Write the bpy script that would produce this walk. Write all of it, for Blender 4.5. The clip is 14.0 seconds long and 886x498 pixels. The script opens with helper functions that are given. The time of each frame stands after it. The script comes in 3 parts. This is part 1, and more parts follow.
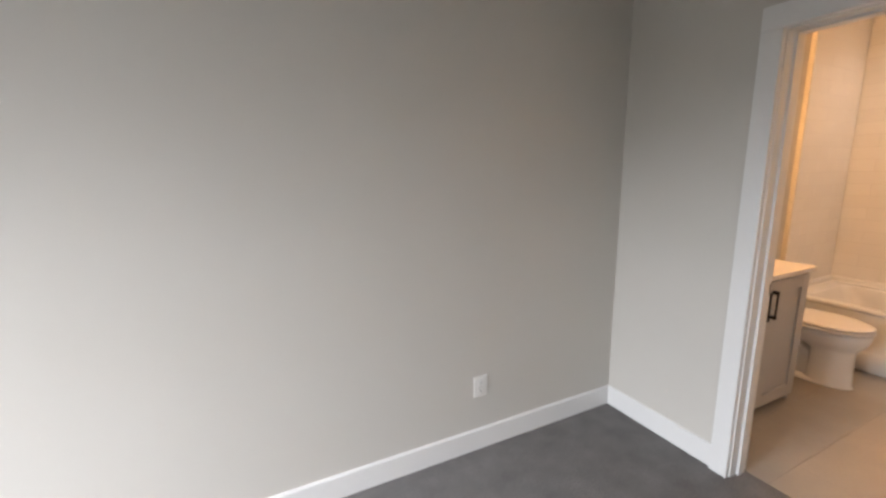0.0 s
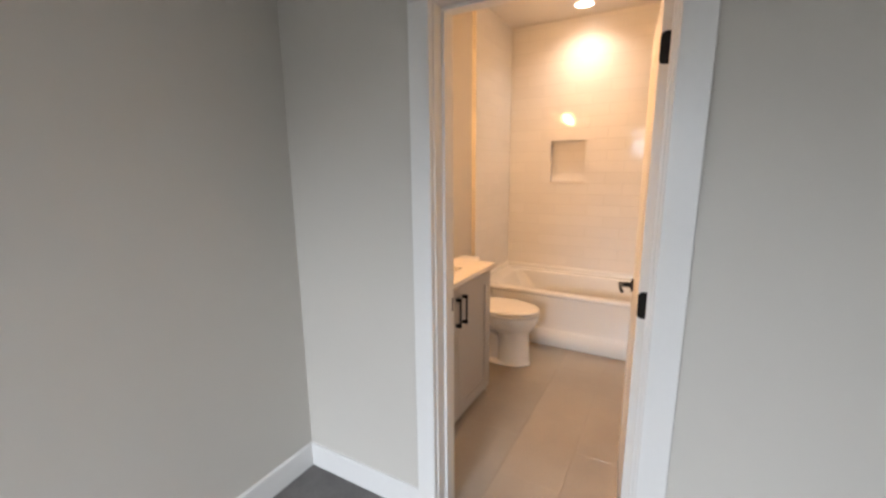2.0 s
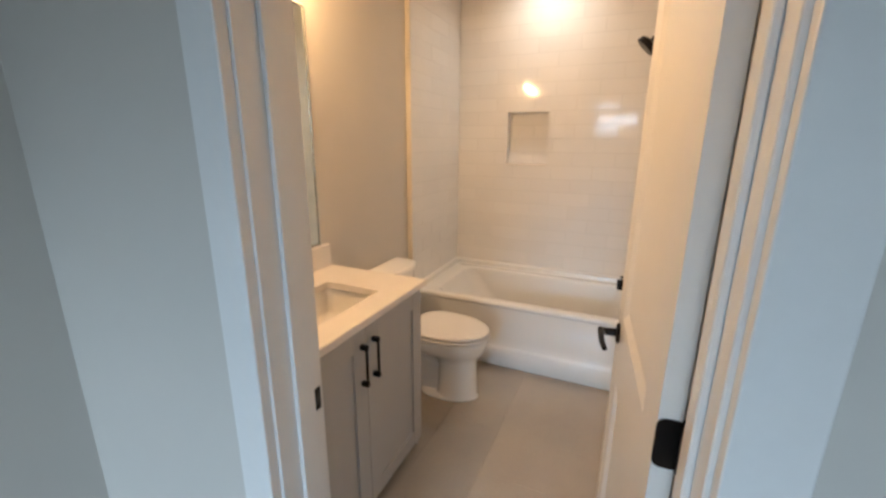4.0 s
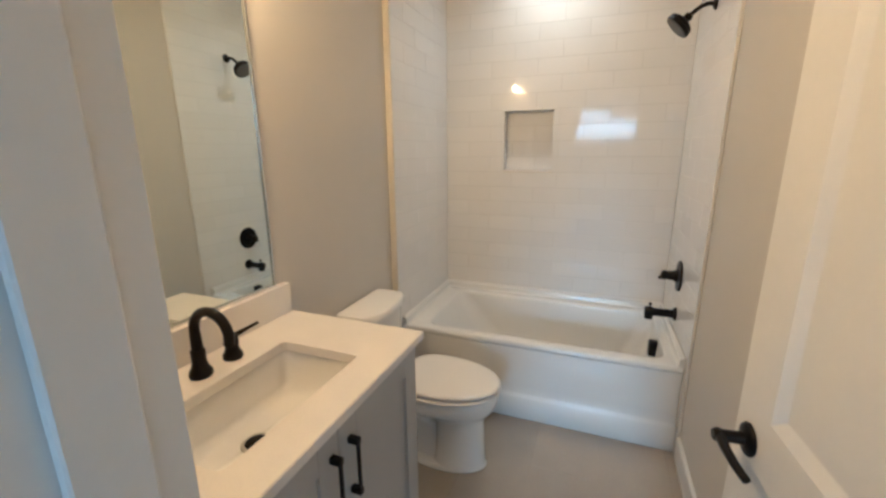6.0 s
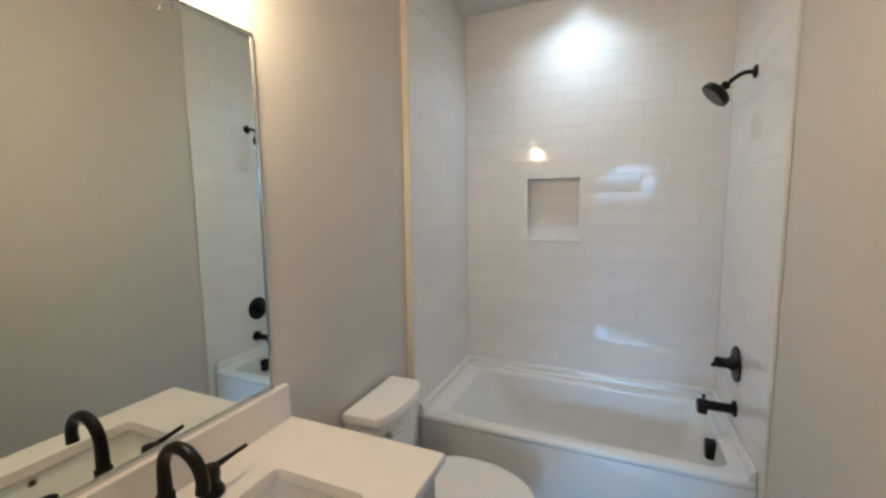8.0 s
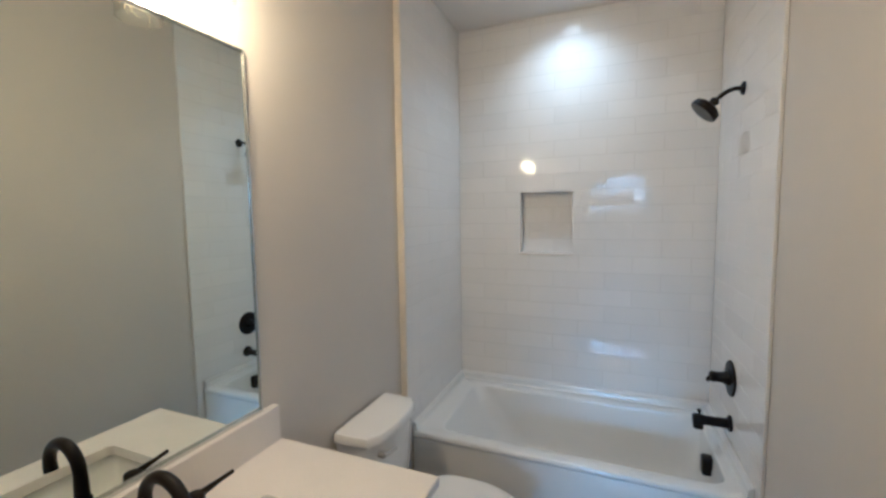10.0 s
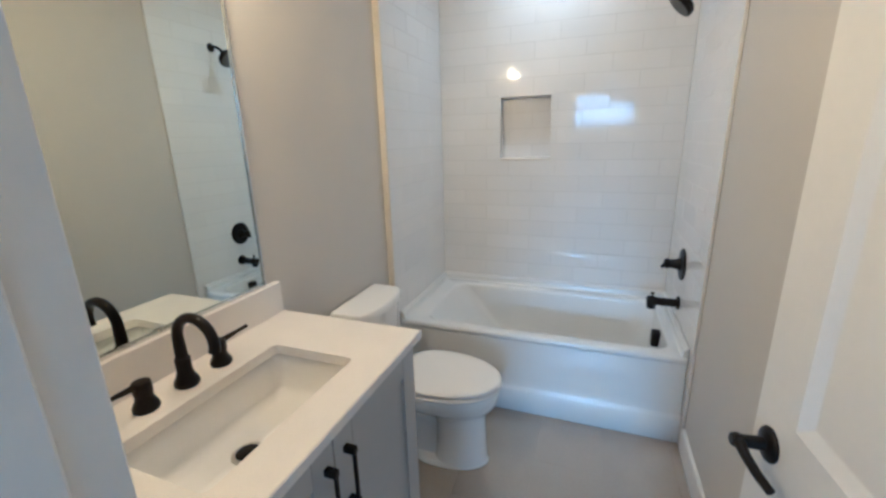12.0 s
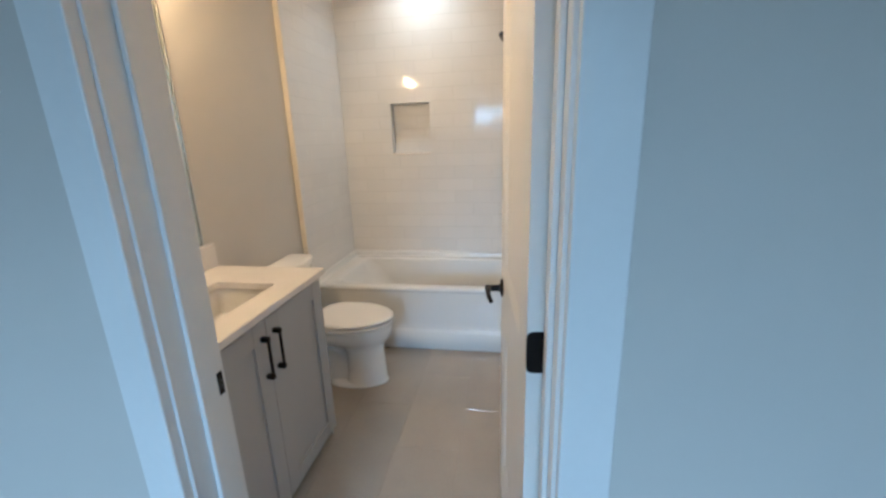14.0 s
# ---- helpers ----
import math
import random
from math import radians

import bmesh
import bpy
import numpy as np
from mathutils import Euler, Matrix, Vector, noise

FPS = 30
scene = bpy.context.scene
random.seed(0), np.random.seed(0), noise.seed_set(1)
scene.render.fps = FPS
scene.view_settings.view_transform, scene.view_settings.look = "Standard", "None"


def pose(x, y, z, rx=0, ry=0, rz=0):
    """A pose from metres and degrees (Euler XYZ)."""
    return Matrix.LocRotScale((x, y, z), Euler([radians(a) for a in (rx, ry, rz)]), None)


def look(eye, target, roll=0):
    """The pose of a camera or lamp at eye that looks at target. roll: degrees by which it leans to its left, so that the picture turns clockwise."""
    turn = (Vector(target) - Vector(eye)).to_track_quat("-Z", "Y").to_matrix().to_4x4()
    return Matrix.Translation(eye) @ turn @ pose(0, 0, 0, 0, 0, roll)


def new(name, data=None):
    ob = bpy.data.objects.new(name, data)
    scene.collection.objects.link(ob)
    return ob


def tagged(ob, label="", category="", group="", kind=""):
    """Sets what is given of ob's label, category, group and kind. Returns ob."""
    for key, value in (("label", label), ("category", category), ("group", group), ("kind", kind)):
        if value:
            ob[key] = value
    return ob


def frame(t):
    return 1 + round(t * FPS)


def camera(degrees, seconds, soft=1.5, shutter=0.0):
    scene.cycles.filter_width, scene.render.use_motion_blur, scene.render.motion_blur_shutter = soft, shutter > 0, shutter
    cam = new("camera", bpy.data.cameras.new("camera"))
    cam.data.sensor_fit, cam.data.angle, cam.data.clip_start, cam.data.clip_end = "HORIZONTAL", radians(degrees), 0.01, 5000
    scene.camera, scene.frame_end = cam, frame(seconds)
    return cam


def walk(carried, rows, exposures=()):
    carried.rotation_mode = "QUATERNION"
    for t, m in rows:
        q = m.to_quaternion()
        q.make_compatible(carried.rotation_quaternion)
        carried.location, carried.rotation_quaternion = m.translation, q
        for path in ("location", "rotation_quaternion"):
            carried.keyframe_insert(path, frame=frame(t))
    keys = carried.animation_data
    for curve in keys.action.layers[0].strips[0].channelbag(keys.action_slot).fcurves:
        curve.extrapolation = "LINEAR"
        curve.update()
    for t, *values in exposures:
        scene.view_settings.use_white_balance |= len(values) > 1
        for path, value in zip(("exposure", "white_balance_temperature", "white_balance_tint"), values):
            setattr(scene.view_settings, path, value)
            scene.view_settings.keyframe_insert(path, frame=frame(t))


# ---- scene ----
cam = camera(95.0, 14.0, soft=2.7)
PATH = [
    (0, (0.038, -0.191, 1.471), (0.898, 1.576, 1.097), -0.9),
    (0.5, (0.177, -0.174, 1.466), (1.409, 1.343, 1.041), -1.0),
    (1, (0.393, -0.176, 1.477), (1.841, 1.135, 1.049), -0.8),
    (1.5, (0.577, -0.114, 1.465), (2.175, 1.012, 1.045), -0.5),
    (2, (0.753, 0.016, 1.462), (2.464, 0.977, 1.075), -0.5),
    (2.5, (0.967, 0.065, 1.462), (2.724, 0.942, 1.087), -0.4),
    (2.7, (1.057, 0.086, 1.476), (2.818, 0.953, 1.094), -0.3),
    (4.8, (1.719, 0.263, 1.485), (3.485, 1.02, 0.93), 0.6),
    (5, (1.765, 0.302, 1.456), (3.538, 1.055, 0.916), 0.4),
    (5.5, (1.864, 0.385, 1.453), (3.664, 1.095, 0.947), 0.0),
    (6, (1.95, 0.446, 1.462), (3.766, 1.138, 0.991), -0.4),
    (6.5, (2.06, 0.472, 1.479), (3.868, 1.219, 1.062), -0.7),
    (7, (2.108, 0.499, 1.507), (3.905, 1.298, 1.141), -0.7),
    (7.5, (2.128, 0.535, 1.528), (3.942, 1.326, 1.233), -0.7),
    (8, (2.13, 0.543, 1.554), (3.96, 1.321, 1.34), -0.7),
    (8.2, (2.131, 0.552, 1.559), (3.967, 1.326, 1.384), -0.8),
    (10.3, (2.144, 0.546, 1.571), (3.992, 1.293, 1.407), -0.9),
    (10.5, (2.142, 0.553, 1.548), (3.989, 1.292, 1.343), -1.0),
    (11, (2.137, 0.526, 1.519), (3.963, 1.272, 1.188), -0.9),
    (11.5, (2.105, 0.512, 1.473), (3.918, 1.235, 1.039), -0.9),
    (12, (2.011, 0.467, 1.465), (3.819, 1.143, 0.942), -1.5),
    (12.5, (1.877, 0.408, 1.448), (3.689, 1.03, 0.875), -1.9),
    (13, (1.742, 0.286, 1.437), (3.544, 0.918, 0.843), -2.2),
    (13.5, (1.597, 0.198, 1.436), (3.413, 0.787, 0.838), -2.3),
    (14, (1.427, 0.119, 1.435), (3.33, 0.439, 0.909), -1.9),
]
# the camera turns its white balance from the daylight of the bedroom to the bathroom's lamps and back
WHITE = [
    (0.0, 0.76, 6950, 20),
    (1.5, 0.83, 6800, 18),
    (2.7, 0.85, 6450, 16),
    (4.8, 0.5, 5100, 2),
    (5.6, 0.52, 4850, 0),
    (6.5, 0.52, 4450, -3),
    (8.0, 0.36, 4130, -3),
    (10.5, 0.3, 3930, -3),
    (11.0, 0.4, 3890, -3),
    (12.2, 0.6, 3950, -4),
    (13.3, 0.58, 4080, -5),
    (14.0, 0.57, 4560, -1),
]
walk(cam, [(t, look(eye, target, roll)) for t, eye, target, roll in PATH], WHITE)

# ---- world and light ----
world = bpy.data.worlds.new("world")
scene.world = world
world.use_nodes = True
_wn = world.node_tree.nodes
_sky = _wn.new("ShaderNodeTexSky")
_sky.sky_type = "NISHITA"
_sky.sun_disc = False
_sky.sun_elevation, _sky.sun_rotation = radians(38), radians(200)
_sky.dust_density = 3.0
world.node_tree.links.new(_sky.outputs["Color"], _wn["Background"].inputs["Color"])
_wn["Background"].inputs["Strength"].default_value = 0.1

sun = new("sun", bpy.data.lights.new("sun", "SUN"))
sun.data.energy, sun.data.angle, sun.data.color = 1.0, radians(12), (1.0, 0.96, 0.9)
sun.matrix_world = look((0, 0, 0), (0.25, 0.75, -0.62))

BULB_WATTS, CAN_STRENGTH, WINDOW_WATTS = 322.0, 12.0, 158.0
BULB_COLOR, CAN_COLOR = (1.0, 0.55, 0.235), (1.0, 0.83, 0.65)

# daylight of the sky in the bedroom window's opening
sky_light = new("window_daylight", bpy.data.lights.new("window_daylight", "AREA"))
sky_light.data.shape, sky_light.data.size, sky_light.data.size_y = "RECTANGLE", 1.35, 1.35
sky_light.data.spread = radians(98)
sky_light.data.energy, sky_light.data.color = WINDOW_WATTS, (0.78, 0.91, 1.0)
sky_light.matrix_world = look((-3.50, 0.40, 2.08), (-2.55, 0.40, 0.95))

# added fill from the south, brightens the north wall; no such source is known
side_fill = new("south_fill_light", bpy.data.lights.new("south_fill_light", "AREA"))
side_fill.data.shape, side_fill.data.size, side_fill.data.size_y = "RECTANGLE", 1.3, 1.35
side_fill.data.spread = radians(130)
side_fill.data.energy, side_fill.data.color = 0.54 * WINDOW_WATTS, (0.78, 0.91, 1.0)
side_fill.matrix_world = look((-1.65, -2.90, 2.05), (-1.65, -1.95, 0.92))

# beam of the recessed downlight over the tub
beam = new("downlight_beam", bpy.data.lights.new("downlight_beam", "AREA"))
beam.data.shape, beam.data.size, beam.data.spread = "DISK", 0.12, radians(126)
beam.data.energy, beam.data.color = 2.9, CAN_COLOR
beam.matrix_world = look((4.48, 0.77, 2.765 + 0.030), (4.48, 0.7701, 0.0))

# ---- plan, in metres ----
CEIL = 2.765
WEST, SOUTH, NORTH = -3.0, -2.4, 1.491          # bedroom faces
DOORWALL, BATHFACE = 2.014, 2.150                 # the two faces of the wall with the door
BN, BS, BE = 1.512, -0.012, 4.7512               # bathroom wall faces
TILE_N, TILE_S, TILE_E = 1.474, 0.0, 4.750      # tile faces round the tub
JN, JS, HEAD = 0.752, 0.043, 1.998              # door jamb faces

# ---- materials ----
def material(name, color, rough=0.5, metal=0.0, spec=0.5, grain=0.0, grain_scale=60.0, cloud=0.0, cloud_scale=2.5,
             bump=0.0, bump_scale=300.0, piece=0.0, coat=0.0, rough_var=0.0):
    """A node material: fine grain and broad clouding in the colour, relief, and a small difference from piece to piece."""
    m = bpy.data.materials.new(name)
    m.use_nodes = True
    nt = m.node_tree
    n, l = nt.nodes, nt.links
    b = n["Principled BSDF"]
    b.inputs["Roughness"].default_value = rough
    b.inputs["Metallic"].default_value = metal
    b.inputs["Specular IOR Level"].default_value = spec
    b.inputs["Coat Weight"].default_value = coat
    b.inputs["Coat Roughness"].default_value = 0.08
    co = n.new("ShaderNodeNewGeometry")
    rgb = n.new("ShaderNodeRGB")
    rgb.outputs[0].default_value = (*color, 1)
    out = rgb.outputs[0]

    def vary(socket, amount, factor):
        hsv = n.new("ShaderNodeHueSaturation")
        rng = n.new("ShaderNodeMapRange")
        rng.inputs["From Min"].default_value, rng.inputs["From Max"].default_value = (0.2, 0.8) if factor.node.type == "TEX_NOISE" else (0, 1)
        rng.inputs["To Min"].default_value, rng.inputs["To Max"].default_value = 1 - amount, 1 + amount
        l.new(factor, rng.inputs["Value"])
        l.new(rng.outputs[0], hsv.inputs["Value"])
        l.new(socket, hsv.inputs["Color"])
        return hsv.outputs[0]

    def noise_tex(scale, detail):
        t = n.new("ShaderNodeTexNoise")
        t.inputs["Scale"].default_value, t.inputs["Detail"].default_value = scale, detail
        l.new(co.outputs["Position"], t.inputs["Vector"])
        return t.outputs["Fac"]

    if cloud:
        out = vary(out, cloud, noise_tex(cloud_scale, 4))
    if grain:
        out = vary(out, grain, noise_tex(grain_scale, 3))
    if piece:
        out = vary(out, piece, n.new("ShaderNodeObjectInfo").outputs["Random"])
    l.new(out, b.inputs["Base Color"])
    if rough_var:
        rng = n.new("ShaderNodeMapRange")
        rng.inputs["From Min"].default_value, rng.inputs["From Max"].default_value = 0.2, 0.8
        rng.inputs["To Min"].default_value, rng.inputs["To Max"].default_value = max(0.0, rough - rough_var), rough + rough_var
        l.new(noise_tex(9.0, 4), rng.inputs["Value"])
        l.new(rng.outputs[0], b.inputs["Roughness"])
    if bump:
        bp = n.new("ShaderNodeBump")
        bp.inputs["Strength"].default_value, bp.inputs["Distance"].default_value = bump, 0.002
        l.new(noise_tex(bump_scale, 4), bp.inputs["Height"])
        l.new(bp.outputs[0], b.inputs["Normal"])
    return m


def glow(name, color, strength):
    m = bpy.data.materials.new(name)
    m.use_nodes = True
    n, l = m.node_tree.nodes, m.node_tree.links
    e = n.new("ShaderNodeEmission")
    e.inputs["Color"].default_value, e.inputs["Strength"].default_value = (*color, 1), strength
    l.new(e.outputs[0], n["Material Output"].inputs["Surface"])
    return m


def clear_glass(name, tint=(1, 1, 1)):
    m = bpy.data.materials.new(name)
    m.use_nodes = True
    n, l = m.node_tree.nodes, m.node_tree.links
    t, g, f, x = n.new("ShaderNodeBsdfTransparent"), n.new("ShaderNodeBsdfGlossy"), n.new("ShaderNodeLayerWeight"), n.new("ShaderNodeMixShader")
    t.inputs["Color"].default_value = (*tint, 1)
    g.inputs["Roughness"].default_value = 0.03
    f.inputs["Blend"].default_value = 0.12
    l.new(f.outputs["Facing"], x.inputs[0])
    l.new(t.outputs[0], x.inputs[1])
    l.new(g.outputs[0], x.inputs[2])
    l.new(x.outputs[0], n["Material Output"].inputs["Surface"])
    return m


PAINT = material("greige_wall_paint", (0.60, 0.57, 0.52), 0.55, grain=0.012, grain_scale=420, cloud=0.02, cloud_scale=1.3, bump=0.12, bump_scale=420, rough_var=0.025)
CEILING_PAINT = material("ceiling_paint", (0.74, 0.72, 0.69), 0.85, cloud=0.02, bump=0.25, bump_scale=260)
TRIM = material("white_trim_enamel", (0.78, 0.77, 0.75), 0.32, grain=0.012, cloud=0.02, bump=0.04, bump_scale=160, rough_var=0.025)
DOOR_PAINT = material("white_door_enamel", (0.76, 0.745, 0.71), 0.36, grain=0.012, cloud=0.02, bump=0.06, bump_scale=220, rough_var=0.025)
CARPET = material("grey_carpet_pile", (0.185, 0.175, 0.17), 0.95, spec=0.1, grain=0.45, grain_scale=170, cloud=0.22, cloud_scale=7, bump=1.0, bump_scale=520)
FLOOR_TILE = material("greige_porcelain_floor_tile", (0.40, 0.36, 0.31), 0.075, grain=0.03, grain_scale=70, cloud=0.13, cloud_scale=2.2, piece=0.006, bump=0.03, bump_scale=40, rough_var=0.025)
FLOOR_GROUT = material("floor_grout", (0.42, 0.38, 0.33), 0.9, grain=0.06, grain_scale=200)
WALL_TILE = material("white_glazed_wall_tile", (0.80, 0.79, 0.775), 0.065, grain=0.01, cloud=0.015, piece=0.02, bump=0.008, bump_scale=14, rough_var=0.015)
WALL_GROUT = material("light_grey_grout", (0.64, 0.63, 0.61), 0.85, grain=0.05, grain_scale=220)
RAW_EDGE = material("raw_tan_tile_edge", (0.75, 0.69, 0.575), 0.7, grain=0.06, grain_scale=90, cloud=0.08, cloud_scale=6)
ACRYLIC = material("white_tub_acrylic", (0.75, 0.75, 0.735), 0.16, cloud=0.012, grain=0.008, rough_var=0.012)
PORCELAIN = material("white_porcelain", (0.85, 0.84, 0.815), 0.12, cloud=0.012, grain=0.008, rough_var=0.03)
SEAT_PLASTIC = material("white_seat_plastic", (0.80, 0.785, 0.76), 0.22, cloud=0.012, rough_var=0.04)
QUARTZ = material("white_quartz", (0.78, 0.745, 0.70), 0.24, grain=0.03, grain_scale=260, cloud=0.025, cloud_scale=9, rough_var=0.025)
CABINET = material("grey_cabinet_paint", (0.43, 0.42, 0.405), 0.38, grain=0.012, cloud=0.02, bump=0.03, bump_scale=180, rough_var=0.025)
TOE = material("toe_kick_board", (0.30, 0.28, 0.26), 0.6, cloud=0.05)
BRONZE = material("dark_oil_rubbed_bronze", (0.0075, 0.006, 0.005), 0.36, metal=0.1, spec=0.2, grain=0.15, grain_scale=40, cloud=0.1, rough_var=0.025)
RUBBER = material("black_spray_nozzles", (0.10, 0.097, 0.093), 0.55, grain=0.3, grain_scale=260)
STEEL = material("brushed_steel", (0.62, 0.60, 0.57), 0.28, metal=1.0, grain=0.05)
SILVER = material("mirror_silver", (0.78, 0.83, 0.80), 0.004, metal=1.0)
MIRROR_EDGE = material("mirror_edge_channel", (0.62, 0.62, 0.60), 0.25, metal=0.9)
PLASTIC = material("white_device_plastic", (0.80, 0.79, 0.76), 0.3, cloud=0.01)
SLOT = material("dark_slot", (0.03, 0.03, 0.03), 0.7)
CAULK = material("white_caulk", (0.76, 0.75, 0.73), 0.45)
GLASS = clear_glass("clear_glass")
SHADE_GLASS = clear_glass("seeded_clear_glass", (0.97, 0.97, 0.95))
BULB = glow("warm_bulb", BULB_COLOR, BULB_WATTS)
CAN_LIGHT = glow("led_diffuser", CAN_COLOR, CAN_STRENGTH)
GRASS = material("ground_grass", (0.06, 0.085, 0.035), 0.95, grain=0.3, grain_scale=8, cloud=0.3, cloud_scale=0.2)

# ---- building helpers ----
ORIGIN = {}


def finish(name, bm, mat, smooth=None):
    bmesh.ops.recalc_face_normals(bm, faces=bm.faces)
    me = bpy.data.meshes.new(name)
    bm.to_mesh(me)
    bm.free()
    me.materials.append(mat)
    if smooth:
        me.polygons.foreach_set("use_smooth", [True] * len(me.polygons))
        me.set_sharp_from_angle(angle=radians(smooth))
    return me


def thing(name, base, label, category, group="", kind=""):
    ob = new(name)
    ob.location = base
    ob.empty_display_size = 0.1
    ORIGIN[ob] = Vector(base)
    return tagged(ob, label, category, group, kind)


def part(name, bm, mat, parent, label="", smooth=None):
    """Links a bmesh, given in world places, as one mesh under a thing or a part."""
    bm.transform(Matrix.Translation(-ORIGIN[parent]))
    ob = new(name, finish(name, bm, mat, smooth))
    ob.parent = parent
    ORIGIN[ob] = ORIGIN[parent]
    return tagged(ob, label)


def single(name, bm, mat, label, category, kind="", smooth=None, group=""):
    """A thing or a piece of the setting that is one mesh, with its origin at its middle."""
    bm.verts.ensure_lookup_table()
    lo = Vector([min(v.co[i] for v in bm.verts) for i in range(3)])
    hi = Vector([max(v.co[i] for v in bm.verts) for i in range(3)])
    o = (lo + hi) / 2
    bm.transform(Matrix.Translation(-o))
    ob = new(name, finish(name, bm, mat, smooth))
    ob.location = o
    ORIGIN[ob] = o
    return tagged(ob, label, category, group, kind)


def box(x0, x1, y0, y1, z0, z1, bevel=0.0, seg=2, bm=None):
    one = bmesh.new()
    bmesh.ops.create_cube(one, size=1)
    for v in one.verts:
        v.co = ((x0 + x1) / 2 + v.co.x * (x1 - x0), (y0 + y1) / 2 + v.co.y * (y1 - y0), (z0 + z1) / 2 + v.co.z * (z1 - z0))
    if bevel:
        bmesh.ops.bevel(one, geom=one.edges[:], offset=bevel, segments=seg, affect="EDGES", profile=0.5)
    if bm is None:
        return one
    join(bm, one)
    return bm


def join(bm, other):
    me = bpy.data.meshes.new("tmp")
    other.to_mesh(me)
    other.free()
    bm.from_mesh(me)
    bpy.data.meshes.remove(me)
    return bm


def boxes(*specs, bevel=0.0):
    bm = bmesh.new()
    for s in specs:
        box(*s, bevel=bevel, bm=bm)
    return bm


def loft(rings, cap_first=True, cap_last=True, bm=None):
    bm = bm or bmesh.new()
    vs = [[bm.verts.new(p) for p in ring] for ring in rings]
    n = len(vs[0])
    for a, b in zip(vs, vs[1:]):
        for i in range(n):
            bm.faces.new((a[i], a[(i + 1) % n], b[(i + 1) % n], b[i]))
    if cap_first:
        bm.faces.new(vs[0])
    if cap_last:
        bm.faces.new(vs[-1])
    return bm


def rrect(cx, cy, hx, hy, r, z, n=6):
    """A level rounded rectangle."""
    pts = []
    r = min(r, hx - 1e-4, hy - 1e-4)
    for k, (sx, sy) in enumerate(((1, 1), (-1, 1), (-1, -1), (1, -1))):
        for i in range(n + 1):
            a = math.pi / 2 * (k + i / n)
            pts.append(Vector((cx + sx * (hx - r) + r * math.cos(a), cy + sy * (hy - r) + r * math.sin(a), z)))
    return pts


def lathe(profile, m, n=24, cap=True):
    """Turns (radius, height) pairs round the z axis of the pose m."""
    rings = [[m @ Vector((r * math.cos(2 * math.pi * i / n), r * math.sin(2 * math.pi * i / n), h)) for i in range(n)] for r, h in profile]
    return loft(rings, cap, cap)


def tube(points, radii, n=14, caps=True):
    """A round bar along points, with a radius at each."""
    pts = [Vector(p) for p in points]
    rings, side = [], None
    for i, p in enumerate(pts):
        d = (pts[min(i + 1, len(pts) - 1)] - pts[max(i - 1, 0)]).normalized()
        if side is None:
            side = d.orthogonal().normalized()
        side = (side - d * side.dot(d)).normalized()
        up = d.cross(side)
        r = radii[i] if hasattr(radii, "__len__") else radii
        rings.append([p + r * (side * math.cos(2 * math.pi * k / n) + up * math.sin(2 * math.pi * k / n)) for k in range(n)])
    return loft(rings, caps, caps)


def extrude(profile, place):
    """Sweeps a closed profile between two ends; place(u, v, end) gives the point."""
    return loft([[place(u, v, 0) for u, v in profile], [place(u, v, 1) for u, v in profile]])


# ---- setting: bedroom ----
single("floor_bedroom", box(WEST - 0.15, 2.132, SOUTH - 0.15, NORTH + 0.1, -0.12, 0.0), CARPET, "dark grey low-pile carpet over the bedroom floor", "carpet", "structure")
single("wall_north", box(WEST - 0.15, DOORWALL, NORTH, NORTH + 0.15, -0.1, CEIL), PAINT, "greige painted bedroom wall with an outlet", "wall", "structure")
WY0, WY1, WZ0, WZ1 = -0.35, 1.15, 0.80, 2.22    # west window
SX0, SX1 = -2.35, -0.95                         # unseen south window, added to let the fill light in
single("wall_south", boxes((WEST - 0.15, SX0, SOUTH - 0.15, SOUTH, -0.1, CEIL), (SX1, BATHFACE, SOUTH - 0.15, SOUTH, -0.1, CEIL),
                           (SX0, SX1, SOUTH - 0.15, SOUTH, -0.1, WZ0), (SX0, SX1, SOUTH - 0.15, SOUTH, WZ1, CEIL)), PAINT, "greige painted bedroom wall round a window", "wall", "structure")
single("wall_west", boxes((WEST - 0.15, WEST, SOUTH, WY0, -0.1, CEIL), (WEST - 0.15, WEST, WY1, NORTH, -0.1, CEIL),
                          (WEST - 0.15, WEST, WY0, WY1, -0.1, WZ0), (WEST - 0.15, WEST, WY0, WY1, WZ1, CEIL)), PAINT, "greige painted bedroom wall round a window", "wall", "structure")
single("wall_east", boxes((DOORWALL, BATHFACE, JN + 0.018, NORTH + 0.15, -0.1, CEIL), (DOORWALL, BATHFACE, SOUTH, JS - 0.018, -0.1, CEIL),
                          (DOORWALL, BATHFACE, JS - 0.018, JN + 0.018, HEAD + 0.018, CEIL)), PAINT, "greige painted wall pierced by the bathroom doorway", "wall", "structure")
single("ceiling_bedroom", box(WEST - 0.15, BATHFACE, SOUTH - 0.15, NORTH + 0.15, CEIL, CEIL + 0.12), CEILING_PAINT, "matt white bedroom ceiling", "ceiling", "structure")
single("ground", box(-400, 400, -400, 400, -0.6, -0.5), GRASS, "lawn outside the bedroom windows", "ground", "structure")

